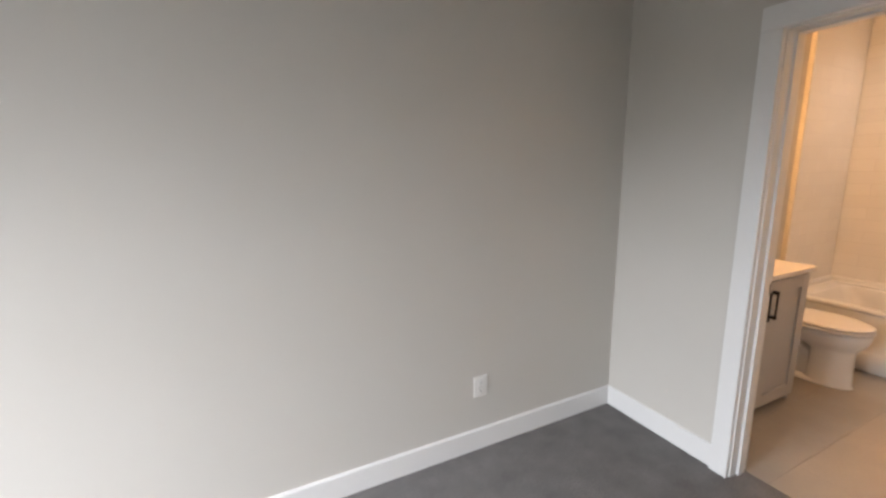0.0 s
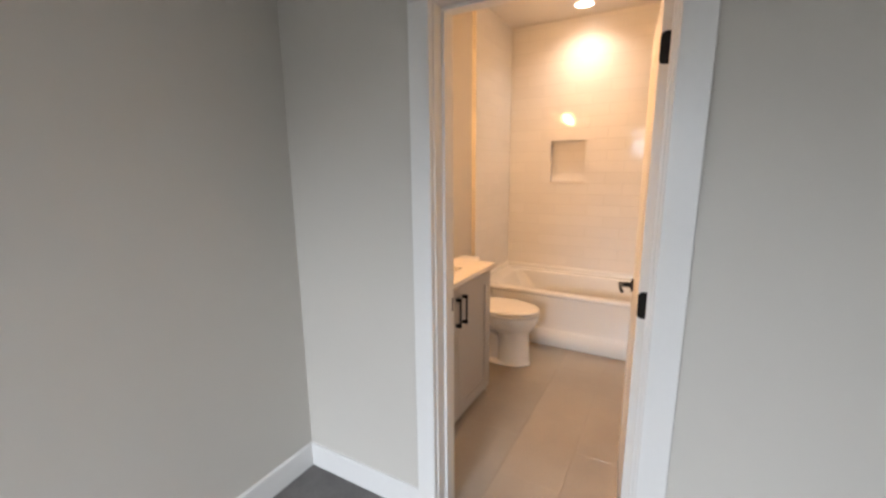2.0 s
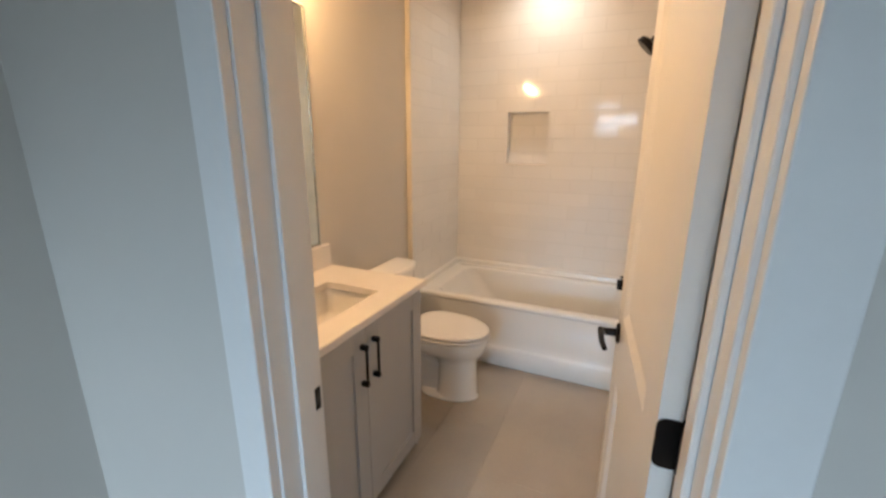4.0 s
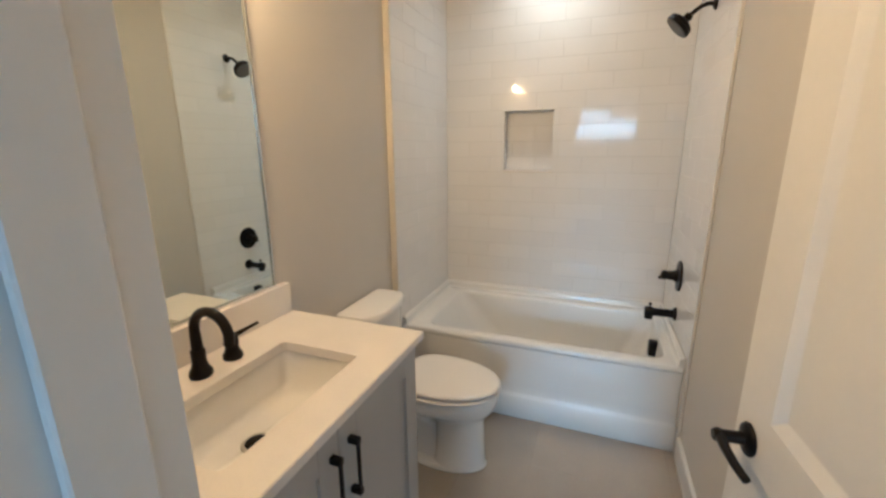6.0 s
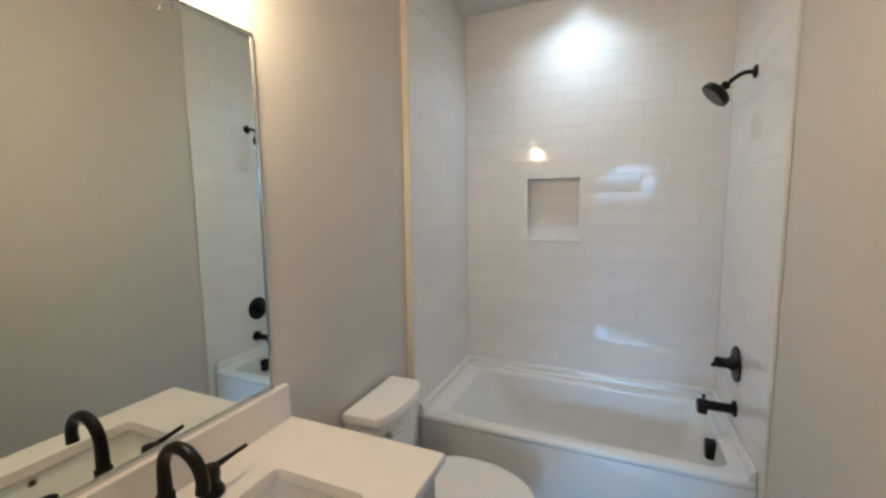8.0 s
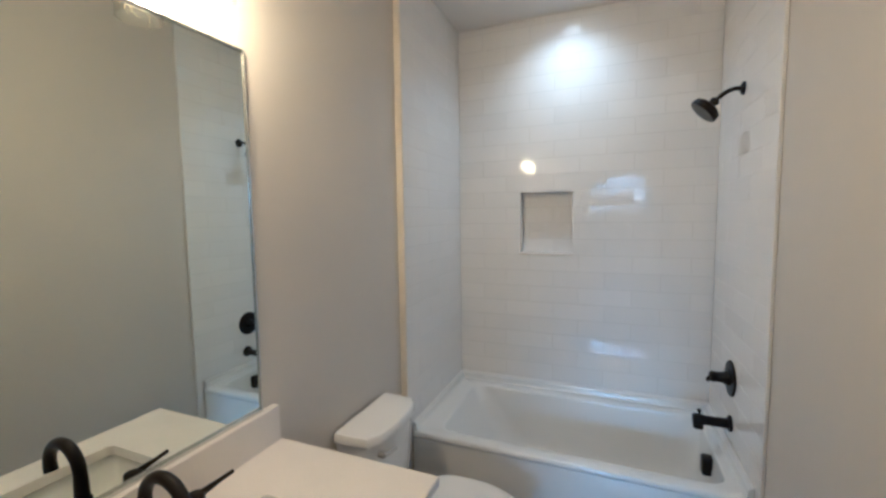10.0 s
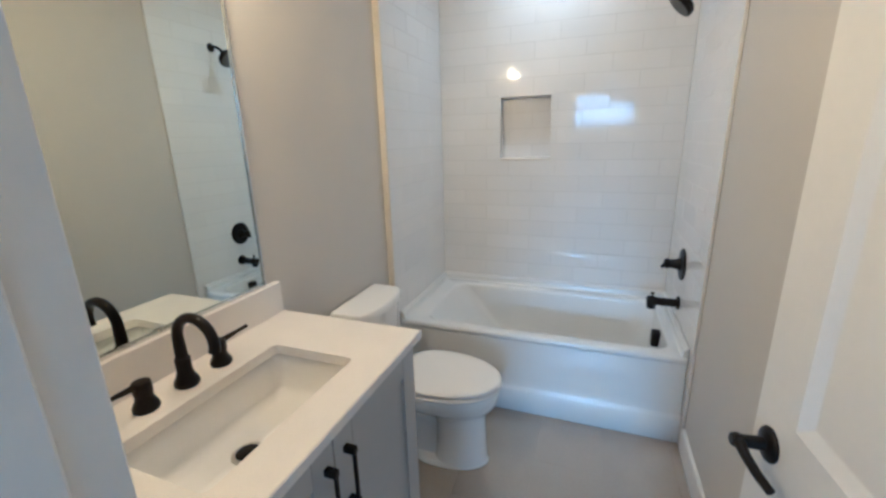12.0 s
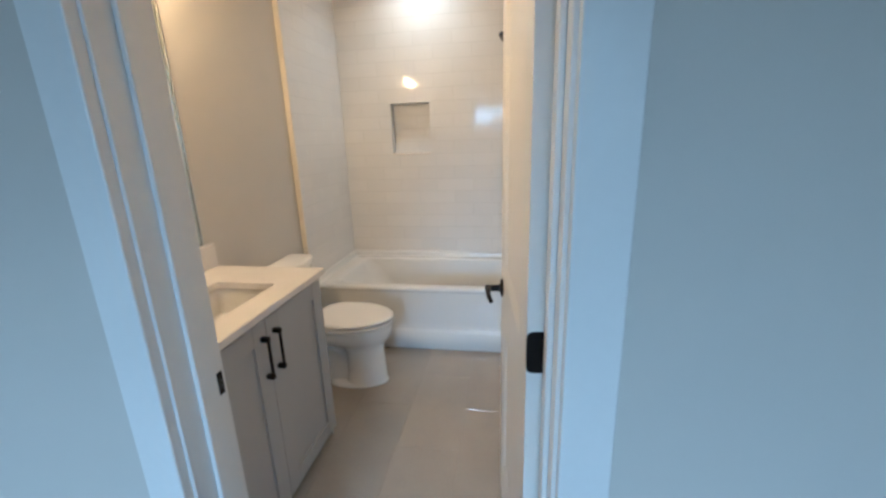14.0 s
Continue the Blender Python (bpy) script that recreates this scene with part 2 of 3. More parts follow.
# window behind the camera
win = thing("window_1", (WEST - 0.08, 0.40, WZ0), "white double-hung bedroom window out of view behind the camera", "window", kind="structure")
part("window_frame", boxes((WEST - 0.12, WEST - 0.02, WY0, WY0 + 0.05, WZ0, WZ1), (WEST - 0.12, WEST - 0.02, WY1 - 0.05, WY1, WZ0, WZ1),
                           (WEST - 0.12, WEST - 0.02, WY0 + 0.05, WY1 - 0.05, WZ0, WZ0 + 0.05), (WEST - 0.12, WEST - 0.02, WY0 + 0.05, WY1 - 0.05, WZ1 - 0.05, WZ1),
                           (WEST - 0.10, WEST - 0.04, WY0 + 0.05, WY1 - 0.05, 1.48, 1.53)), TRIM, win)
part("pane", box(WEST - 0.13, WEST - 0.125, WY0 + 0.02, WY1 - 0.02, WZ0 + 0.02, 1.5), GLASS, win)
part("pane", box(WEST - 0.13, WEST - 0.125, WY0 + 0.02, WY1 - 0.02, 1.505, WZ1 - 0.02), GLASS, win)
part("window_sill", box(WEST - 0.02, WEST + 0.03, WY0 - 0.03, WY1 + 0.03, WZ0 - 0.025, WZ0, 0.004), TRIM, win)


# made-up south window, never in view, an opening for the fill lamp
fill_win = thing("fill_window", (-1.65, SOUTH - 0.08, WZ0), "white double-hung bedroom window out of view behind the camera", "window", kind="structure")
part("window_frame", boxes((SX0, SX0 + 0.05, SOUTH - 0.12, SOUTH - 0.02, WZ0, WZ1), (SX1 - 0.05, SX1, SOUTH - 0.12, SOUTH - 0.02, WZ0, WZ1),
                           (SX0 + 0.05, SX1 - 0.05, SOUTH - 0.12, SOUTH - 0.02, WZ0, WZ0 + 0.05), (SX0 + 0.05, SX1 - 0.05, SOUTH - 0.12, SOUTH - 0.02, WZ1 - 0.05, WZ1),
                           (SX0 + 0.05, SX1 - 0.05, SOUTH - 0.10, SOUTH - 0.04, 1.48, 1.53)), TRIM, fill_win)
part("pane", box(SX0 + 0.02, SX1 - 0.02, SOUTH - 0.13, SOUTH - 0.125, WZ0 + 0.02, 1.5), GLASS, fill_win)
part("pane", box(SX0 + 0.02, SX1 - 0.02, SOUTH - 0.13, SOUTH - 0.125, 1.505, WZ1 - 0.02), GLASS, fill_win)
part("window_sill", box(SX0 - 0.03, SX1 + 0.03, SOUTH - 0.02, SOUTH + 0.03, WZ0 - 0.025, WZ0, 0.004), TRIM, fill_win)


def baseboard(name, a, b, normal, h=0.122, t=0.014):
    """A board along the wall from a to b, with an eased top edge."""
    a, b, nrm = Vector((*a, 0)), Vector((*b, 0)), Vector((*normal, 0))
    prof = [(0, 0.004), (t, 0.004), (t, h - 0.008), (t - 0.003, h - 0.002), (t - 0.007, h), (0, h)]
    bm = extrude(prof, lambda u, v, e: (b if e else a) + nrm * u + Vector((0, 0, v)))
    return single(name, bm, TRIM, "white painted baseboard along the wall", "baseboard", "structure")


CAS_N, CAS_S = (0.758, 0.840), (-0.046, 0.0355)   # casing, inner and outer edges
CASF = DOORWALL - 0.025
baseboard("baseboard_1", (WEST, NORTH), (DOORWALL, NORTH), (0, -1))
baseboard("baseboard_2", (DOORWALL, CAS_N[1]), (DOORWALL, NORTH - 0.014), (-1, 0))
baseboard("baseboard_3", (DOORWALL, SOUTH), (DOORWALL, CAS_S[0]), (-1, 0))
baseboard("baseboard_4", (BATHFACE, BS), (3.913, BS), (0, 1))
baseboard("baseboard_5", (3.082, BN), (3.924, BN), (0, -1))
baseboard("baseboard_6", (WEST, SOUTH), (DOORWALL, SOUTH), (0, 1))
baseboard("baseboard_7", (WEST, SOUTH), (WEST, NORTH), (1, 0))

# door frame: jambs, stops and casing
frame_1 = thing("door_frame", (2.09, 0.42, 0), "white painted door jambs, stops and flat casing", "door frame", kind="structure")
for y0, y1, s0, s1 in ((JN, JN + 0.018, JN - 0.011, JN), (JS - 0.018, JS, JS, JS + 0.011)):
    part("jamb", box(DOORWALL - 0.001, BATHFACE + 0.001, y0, y1, 0, HEAD, 0.0015, 1), TRIM, frame_1)
    part("door_stop", box(2.064, 2.115, s0, s1, 0, HEAD - 0.011, 0.002, 1), TRIM, frame_1)
part("head_jamb", box(DOORWALL - 0.001, BATHFACE + 0.001, JS - 0.018, JN + 0.018, HEAD, HEAD + 0.018, 0.0015, 1), TRIM, frame_1)
part("door_stop", box(2.064, 2.115, JS, JN, HEAD - 0.011, HEAD, 0.002, 1), TRIM, frame_1)
part("casing", box(CASF, DOORWALL, CAS_N[0], CAS_N[1], 0, HEAD + 0.006, 0.003), TRIM, frame_1)
part("casing", box(CASF, DOORWALL, CAS_S[0], CAS_S[1], 0, HEAD + 0.006, 0.003), TRIM, frame_1)
part("head_casing", box(CASF - 0.001, DOORWALL, CAS_S[0], CAS_N[1], HEAD + 0.0065, HEAD + 0.098, 0.003), TRIM, frame_1)
strike = part("strike_plate", box(2.106, 2.141, JN - 0.0025, JN, 0.896, 0.951, 0.001, 1), BRONZE, frame_1, "dark bronze strike plate")
part("strike_hole", box(2.117, 2.134, JN - 0.0032, JN - 0.002, 0.911, 0.937), SLOT, strike)

# ---- setting: bathroom ----
single("wall_bath_north", box(BATHFACE, BE + 0.15, BN, BN + 0.12, -0.1, CEIL), PAINT, "greige painted bathroom wall behind mirror and toilet", "wall", "structure")
single("wall_bath_south", box(BATHFACE, BE + 0.15, BS - 0.12, BS, -0.1, CEIL), PAINT, "greige painted bathroom wall beside the open door", "wall", "structure")
single("ceiling_bathroom", boxes((BATHFACE, BE + 0.15, BS - 0.12, 0.70, CEIL, CEIL + 0.12), (BATHFACE, BE + 0.15, 0.84, BN + 0.12, CEIL, CEIL + 0.12),
                                 (BATHFACE, 4.41, 0.70, 0.84, CEIL, CEIL + 0.12), (4.55, BE + 0.15, 0.70, 0.84, CEIL, CEIL + 0.12)), CEILING_PAINT, "matt white bathroom ceiling", "ceiling", "structure")
NY0, NY1, NZ0, NZ1, ND = 0.742, 1.074, 1.3175, 1.720, 0.075     # niche
wall_back = single("wall_tub_back", boxes((BE, BE + 0.15, BS, NY0, 0, CEIL), (BE, BE + 0.15, NY1, BN, 0, CEIL), (BE, BE + 0.15, NY0, NY1, 0, NZ0), (BE, BE + 0.15, NY0, NY1, NZ1, CEIL),
                                          (BE + ND, BE + 0.15, NY0, NY1, NZ0, NZ1)), WALL_GROUT, "white glossy subway tile wall with a niche", "tile wall", "structure")
TNX, TSX = 3.925, 3.920                                          # where the side tiles begin
wall_tn = single("wall_tub_north", box(TNX + 0.002, BE, TILE_N + 0.0052, BN, 0, CEIL), RAW_EDGE, "white subway tile built out from the wall, raw tan edge", "tile wall", "structure")
part("grout_bed", box(TNX + 0.01, BE, TILE_N + 0.0012, TILE_N + 0.0052, 0.4, CEIL), WALL_GROUT, wall_tn)
wall_ts = single("wall_tub_south", box(TSX + 0.002, BE, BS, TILE_S - 0.0012, 0, CEIL), WALL_GROUT, "white subway tile wall with the shower fittings", "tile wall", "structure")
part("edge_trim", box(TSX - 0.003, TSX + 0.002, BS, TILE_S + 0.0006, 0.124, CEIL - 0.002, 0.002, 1), WALL_TILE, wall_ts, "thin white edge trim")
floor_bath = single("floor_bathroom", box(2.132, BE, BS - 0.05, BN + 0.05, -0.12, -0.003), FLOOR_GROUT, "greige porcelain tile floor with fine joints", "floor", "structure")

# ---- bathroom door, open ----
PIN, OPEN = Vector((2.159, 0.042, 0)), 84.9
door = thing("door_1", (PIN.x, PIN.y, 0), "white two-panel door standing open into the bathroom", "door", kind="structure")
DW, DH, DT = 0.686, 1.978, 0.035
_turn = Matrix.Translation(PIN) @ Matrix.Rotation(radians(-OPEN), 4, "Z")


def door_pose(bm):
    """From the closed door at the pin, y along its width and -x through its thickness, to the open one."""
    bm.transform(_turn)
    return bm


def door_leaf():
    """A slab with two sunk panels on both faces, each with a sloped moulding and a raised field."""
    bm = bmesh.new()
    xm, half = -0.005 - DT / 2, DT / 2
    y0, y1, z0, z1 = 0.005, 0.005 + DW, 0.012, 0.012 + DH
    ys = (y0, y0 + 0.118, y1 - 0.118, y1)
    zs = (z0, 0.215, 0.786, 0.992, z1 - 0.125, z1)
    for side in (1, -1):
        x = xm + side * half
        for i in range(3):
            for j in range(5):
                a, b, c, d = ys[i], ys[i + 1], zs[j], zs[j + 1]
                if i == 1 and j in (1, 3):
                    rings = []
                    for inset, depth in ((0, 0), (0.002, 0.001), (0.005, 0.0022), (0.024, 0.0098), (0.027, 0.0102), (0.030, 0.0102)):
                        rings.append([Vector((x - side * depth, p, q)) for p, q in ((a + inset, c + inset), (b - inset, c + inset), (b - inset, d - inset), (a + inset, d - inset))])
                    loft(rings, False, True, bm)
                else:
                    bm.faces.new([bm.verts.new((x, p, q)) for p, q in ((a, c), (b, c), (b, d), (a, d))])
    for y in (y0, y1):
        bm.faces.new([bm.verts.new((xm + s * half, y, z)) for s, z in ((1, z0), (-1, z0), (-1, z1), (1, z1))])
    for z in (z0, z1):
        bm.faces.new([bm.verts.new((xm + s * half, y, z)) for s, y in ((1, y0), (-1, y0), (-1, y1), (1, y1))])
    bmesh.ops.remove_doubles(bm, verts=bm.verts, dist=1e-5)
    return bm


leaf = part("door_leaf", door_pose(door_leaf()), DOOR_PAINT, door)


def lever_set(side):
    """Round rose, neck and a lever that points to the hinge side."""
    x0 = -0.005 if side > 0 else -0.005 - DT
    yc, zc = 0.005 + DW - 0.060, 0.920
    bm = lathe([(0.0315, 0), (0.0325, 0.003), (0.030, 0.007), (0.024, 0.009), (0.0125, 0.011), (0.011, 0.05), (0.0125, 0.058), (0.010, 0.062)],
               Matrix.Translation((x0, yc, zc)) @ Matrix.Rotation(radians(90 * side), 4, "Y"), 28)
    tip = x0 + side * 0.050
    join(bm, tube([(tip, yc + 0.012, zc + 0.001), (tip, yc, zc), (tip + side * 0.004, yc - 0.04, zc + 0.001), (tip + side * 0.002, yc - 0.08, zc - 0.001), (tip - side * 0.004, yc - 0.112, zc - 0.004)],
                  [0.008, 0.0105, 0.0085, 0.008, 0.0075], 12))
    return bm


part("lever_handle", door_pose(lever_set(-1)), BRONZE, door, "dark bronze lever handle on a round rose", smooth=40)
part("lever_handle", door_pose(lever_set(1)), BRONZE, door, "dark bronze lever handle on a round rose", smooth=40)
part("latch_plate", door_pose(box(-0.034, -0.011, 0.005 + DW, 0.005 + DW + 0.0015, 0.89, 0.946)), BRONZE, door)


def hinge(z):
    """Two leaves with rounded corners and a knuckle."""
    bm = bmesh.new()
    ring = [Vector((p.x, p.y, 0)) for p in rrect(0, 0, 0.0165, 0.0445, 0.014, 0, 5)]
    on_jamb = [Matrix.Translation((2.1325, JS + 0.0005, z)) @ Matrix.Rotation(radians(90), 4, "X") @ p for p in ring]
    loft([on_jamb, [p + Vector((0, 0.003, 0)) for p in on_jamb]], bm=bm)
    wide = [Vector((p.x, p.y, 0)) for p in rrect(0, 0, 0.0215, 0.0445, 0.014, 0, 5)]
    on_edge = [Matrix.Translation((-0.0195, 0.0045, z)) @ Matrix.Rotation(radians(90), 4, "X") @ p for p in wide]
    one = loft([on_edge, [p - Vector((0, 0.003, 0)) for p in on_edge]])
    join(bm, door_pose(one))
    join(bm, tube([(PIN.x, PIN.y, z - 0.047), (PIN.x, PIN.y, z + 0.047)], 0.0065, 12))
    return bm


for z in (1.798, 1.023, 0.249):
    part("hinge", hinge(z), BRONZE, door, "dark bronze butt hinge with rounded corners", smooth=40)

# ---- outlet in the bedroom ----
outlet = thing("electrical_outlet", (1.061, NORTH, 0.365), "white electrical outlet plate on the bedroom wall", "outlet")
part("cover_plate", box(1.020, 1.102, NORTH - 0.006, NORTH - 0.0005, 0.306, 0.424, 0.0025), PLASTIC, outlet)
for z in (0.345, 0.385):
    rec = part("receptacle", box(1.044, 1.078, NORTH - 0.009, NORTH - 0.005, z - 0.0165, z + 0.0165, 0.0015, 1), PLASTIC, outlet)
    part("slot", boxes((1.053, 1.055, NORTH - 0.0096, NORTH - 0.0085, z - 0.001, z + 0.008), (1.066, 1.068, NORTH - 0.0096, NORTH - 0.0085, z - 0.001, z + 0.008),
                       (1.0585, 1.0635, NORTH - 0.0096, NORTH - 0.0085, z - 0.011, z - 0.007)), SLOT, rec)

# ---- vanity ----
VX0, VX1, VF, CT = 2.156, 3.070, 0.973, 0.882
SPLIT = 2.632
vanity = thing("vanity_cabinet", ((VX0 + VX1) / 2, 1.26, 0), "grey painted shaker vanity cabinet with two doors", "cabinet")
part("carcass", boxes((VX0, VX0 + 0.018, VF + 0.021, BN - 0.002, 0.052, CT - 0.031), (VX1 - 0.036, VX1 - 0.018, VF + 0.021, BN - 0.002, 0.052, CT - 0.031),
                      (VX0 + 0.018, VX1 - 0.036, VF + 0.021, BN - 0.002, 0.052, 0.070), (VX0 + 0.018, VX1 - 0.036, BN - 0.012, BN - 0.002, 0.070, CT - 0.031),
                      (VX0 + 0.018, VX1 - 0.036, VF + 0.021, VF + 0.039, CT - 0.075, CT - 0.031), (SPLIT - 0.02, SPLIT + 0.02, VF + 0.021, VF + 0.039, 0.070, CT - 0.075)), CABINET, vanity)
part("side_panel", box(VX1 - 0.0175, VX1 + 0.002, VF + 0.0205, BN - 0.002, 0.0, CT - 0.031, 0.001, 1), CABINET, vanity)
part("toe_kick", box(VX0, VX1 - 0.018, VF + 0.075, VF + 0.09, 0, 0.052), TOE, vanity)


def shaker_door(x0, x1, z0, z1, rail=0.074):
    bm = bmesh.new()
    y0, y1 = VF, VF + 0.02
    for s in ((x0, x0 + rail, y0, y1, z0, z1), (x1 - rail, x1, y0, y1, z0, z1), (x0 + rail, x1 - rail, y0, y1, z0, z0 + rail), (x0 + rail, x1 - rail, y0, y1, z1 - rail, z1)):
        box(*s, bevel=0.0012, seg=1, bm=bm)
    box(x0 + rail - 0.004, x1 - rail + 0.004, y0 + 0.010, y1 - 0.002, z0 + rail - 0.004, z1 - rail + 0.004, bm=bm)
    return bm


def pull(x, z0, z1):
    """A square bar handle with wider blocks at its two feet."""
    bm = bmesh.new()
    box(x - 0.0045, x + 0.0045, VF - 0.030, VF - 0.021, z0 + 0.012, z1 - 0.012, 0.0015, 1, bm)
    for z in (z0 + 0.010, z1 - 0.010):
        box(x - 0.0085, x + 0.0085, VF - 0.031, VF, z - 0.009, z + 0.009, 0.002, 1, bm)
    return bm


for x0, x1, px in ((VX0 + 0.012, SPLIT - 0.0015, SPLIT - 0.033), (SPLIT + 0.0015, VX1 - 0.004, SPLIT + 0.041)):
    cabinet_door = part("door", shaker_door(x0, x1, 0.052, CT - 0.046), CABINET, vanity)
    part("handle", pull(px, 0.618, 0.784), BRONZE, cabinet_door, "dark bronze bar pull", smooth=40)

SX, SY, SHX, SHY = 2.632, 1.1985, 0.237, 0.1365
counter = thing("countertop", (2.635, 1.23, CT), "white quartz countertop with a rectangular sink cutout", "countertop")


def slab_with_hole(x0, x1, y0, y1, z0, z1, hole):
    """A slab with eased edges and a rounded hole through it."""
    outer = lambda inset, z: [Vector((x, y, z)) for x, y in ((x1 - inset, y1 - inset), (x0 + inset, y1 - inset), (x0 + inset, y0 + inset), (x1 - inset, y0 + inset))]
    n = len(hole) // 4
    bm = bmesh.new()
    rings = [(0.003, z0), (0, z0 + 0.003), (0, z1 - 0.003), (0.003, z1)]
    os = [[bm.verts.new(p) for p in outer(i, z)] for i, z in rings]
    hs = [[bm.verts.new((p.x, p.y, z)) for p in hole] for z in (z0, z1)]
    for a, b in zip(os, os[1:]):
        for i in range(4):
            bm.faces.new((a[i], a[(i + 1) % 4], b[(i + 1) % 4], b[i]))
    m = len(hole)
    for i in range(m):
        bm.faces.new((hs[0][i], hs[0][(i + 1) % m], hs[1][(i + 1) % m], hs[1][i]))
    for ring, h in ((os[0], hs[0]), (os[3], hs[1])):
        for k in range(4):
            arc = h[k * n:(k + 1) * n]
            for a, b in zip(arc, arc[1:]):
                bm.faces.new((ring[k], a, b))
            nxt = h[((k + 1) * n) % m]
            bm.faces.new((ring[k], arc[-1], nxt, ring[(k + 1) % 4]))
    return bm


part("slab", slab_with_hole(BATHFACE + 0.002, 3.089, 0.951, BN - 0.002, CT - 0.030, CT, rrect(SX, SY, SHX, SHY, 0.018, 0)), QUARTZ, counter, smooth=30)
part("backsplash", box(BATHFACE + 0.002, 3.082, 1.485, BN - 0.002, CT + 0.0005, CT + 0.111, 0.0015, 1), QUARTZ, counter)

basin = thing("sink", (SX, SY, CT - 0.16), "white undermount rectangular porcelain sink", "sink")
_rings = [rrect(SX, SY, SHX + d, SHY + d, 0.022 + max(d, 0), z) for d, z in ((0.030, CT - 0.046), (0.030, CT - 0.0365), (0.014, CT - 0.0365), (0.0095, CT - 0.040), (0.007, CT - 0.07), (0.001, CT - 0.132))]
_rings += [rrect(SX, SY, SHX - d, SHY - d, 0.034, z) for d, z in ((0.006, CT - 0.143), (0.017, CT - 0.154), (0.034, CT - 0.159), (0.085, CT - 0.163))]
_rings += [rrect(SX, SY + 0.036, 0.022, 0.022, 0.0218, CT - 0.166)]
_rings += [rrect(SX, SY + 0.036, 0.045, 0.045, 0.044, CT - 0.178), rrect(SX, SY, SHX + 0.005, SHY + 0.005, 0.04, CT - 0.172), rrect(SX, SY, SHX + 0.012, SHY + 0.012, 0.04, CT - 0.060)]
part("bowl", loft(_rings + [_rings[0]], False, False), PORCELAIN, basin, smooth=50)
drain = part("drain_flange", lathe([(0.027, -0.010), (0.0275, 0.001), (0.030, 0.003), (0.038, 0.002), (0.039, 0.0), (0.037, -0.003)], Matrix.Translation((SX, SY + 0.036, CT - 0.1635)), 28, False), STEEL, basin, "polished drain ring", smooth=40)
part("drain_stopper", lathe([(0.0255, -0.006), (0.0285, 0.0035), (0.024, 0.0065), (0.004, 0.0075)], Matrix.Translation((SX, SY + 0.036, CT - 0.1635)), 24), BRONZE, drain, "dark bronze stopper", smooth=40)

_of = Matrix.Translation((SX, SY - SHY - 0.0088, CT - 0.056)) @ Matrix.Rotation(radians(-90), 4, "X")
overflow = part("overflow_ring", lathe([(0.0085, -0.001), (0.009, 0.0028), (0.0115, 0.0034), (0.0135, 0.0022), (0.014, -0.001)], _of, 24, False), STEEL, basin, "polished overflow ring", smooth=40)
part("overflow_hole", lathe([(0.0086, 0.0008), (0.0086, 0.0014)], _of, 20), SLOT, overflow)

FY = 1.399
faucet = thing("faucet", (SX, FY, CT), "dark bronze widespread faucet with gooseneck spout", "faucet")
part("spout_base", lathe([(0.027, 0), (0.0290, 0.003), (0.0290, 0.011), (0.0265, 0.018), (0.0215, 0.027), (0.0185, 0.038), (0.0178, 0.052), (0.0182, 0.058), (0.0182, 0.074), (0.0150, 0.077)], Matrix.Translation((SX, FY, CT)), 24), BRONZE, faucet, smooth=40)
_arc = [(SX, FY, CT + 0.064), (SX, FY, CT + 0.11)]
for k in range(0, 19):
    a = radians(180 - k * 11.0)
    _arc.append((SX, FY - 0.060 - 0.060 * math.cos(a), CT + 0.130 + 0.060 * math.sin(a)))
part("spout", tube(_arc, [0.0148, 0.0138] + [0.0128] * 16 + [0.0128, 0.0132, 0.0138], 16), BRONZE, faucet, smooth=50)
for s in (-1, 1):
    hx = SX + s * 0.103
    hand = part("valve_handle", lathe([(0.0255, 0), (0.0275, 0.003), (0.0275, 0.011), (0.025, 0.017), (0.0205, 0.025), (0.0182, 0.034), (0.0190, 0.041), (0.0200, 0.045), (0.0200, 0.066), (0.0185, 0.071), (0.013, 0.073)], Matrix.Translation((hx, FY, CT)), 22), BRONZE, faucet, smooth=40)
    part("lever", tube([(hx - s * 0.008, FY, CT + 0.064), (hx + s * 0.02, FY - 0.002, CT + 0.066), (hx + s * 0.060, FY - 0.006, CT + 0.070), (hx + s * 0.092, FY - 0.010, CT + 0.073)], [0.0085, 0.0082, 0.0056, 0.0052], 10), BRONZE, hand, smooth=40)

mirror = thing("wall_mirror", (2.61, BN, 0.995), "large frameless wall mirror above the backsplash", "mirror")
part("mirror_glass", box(2.185, 3.030, BN - 0.003, BN - 0.001, 1.0012, 2.040, 0.0012, 1), SILVER, mirror)
part("mirror_edge", boxes((3.0305, 3.0345, BN - 0.0085, BN - 0.001, 0.994, 2.040), (2.185, 3.0305, BN - 0.0105, BN - 0.001, 2.0402, 2.0432), (2.185, 3.0305, BN - 0.0125, BN - 0.001, 0.9935, 1.001)), MIRROR_EDGE, mirror)

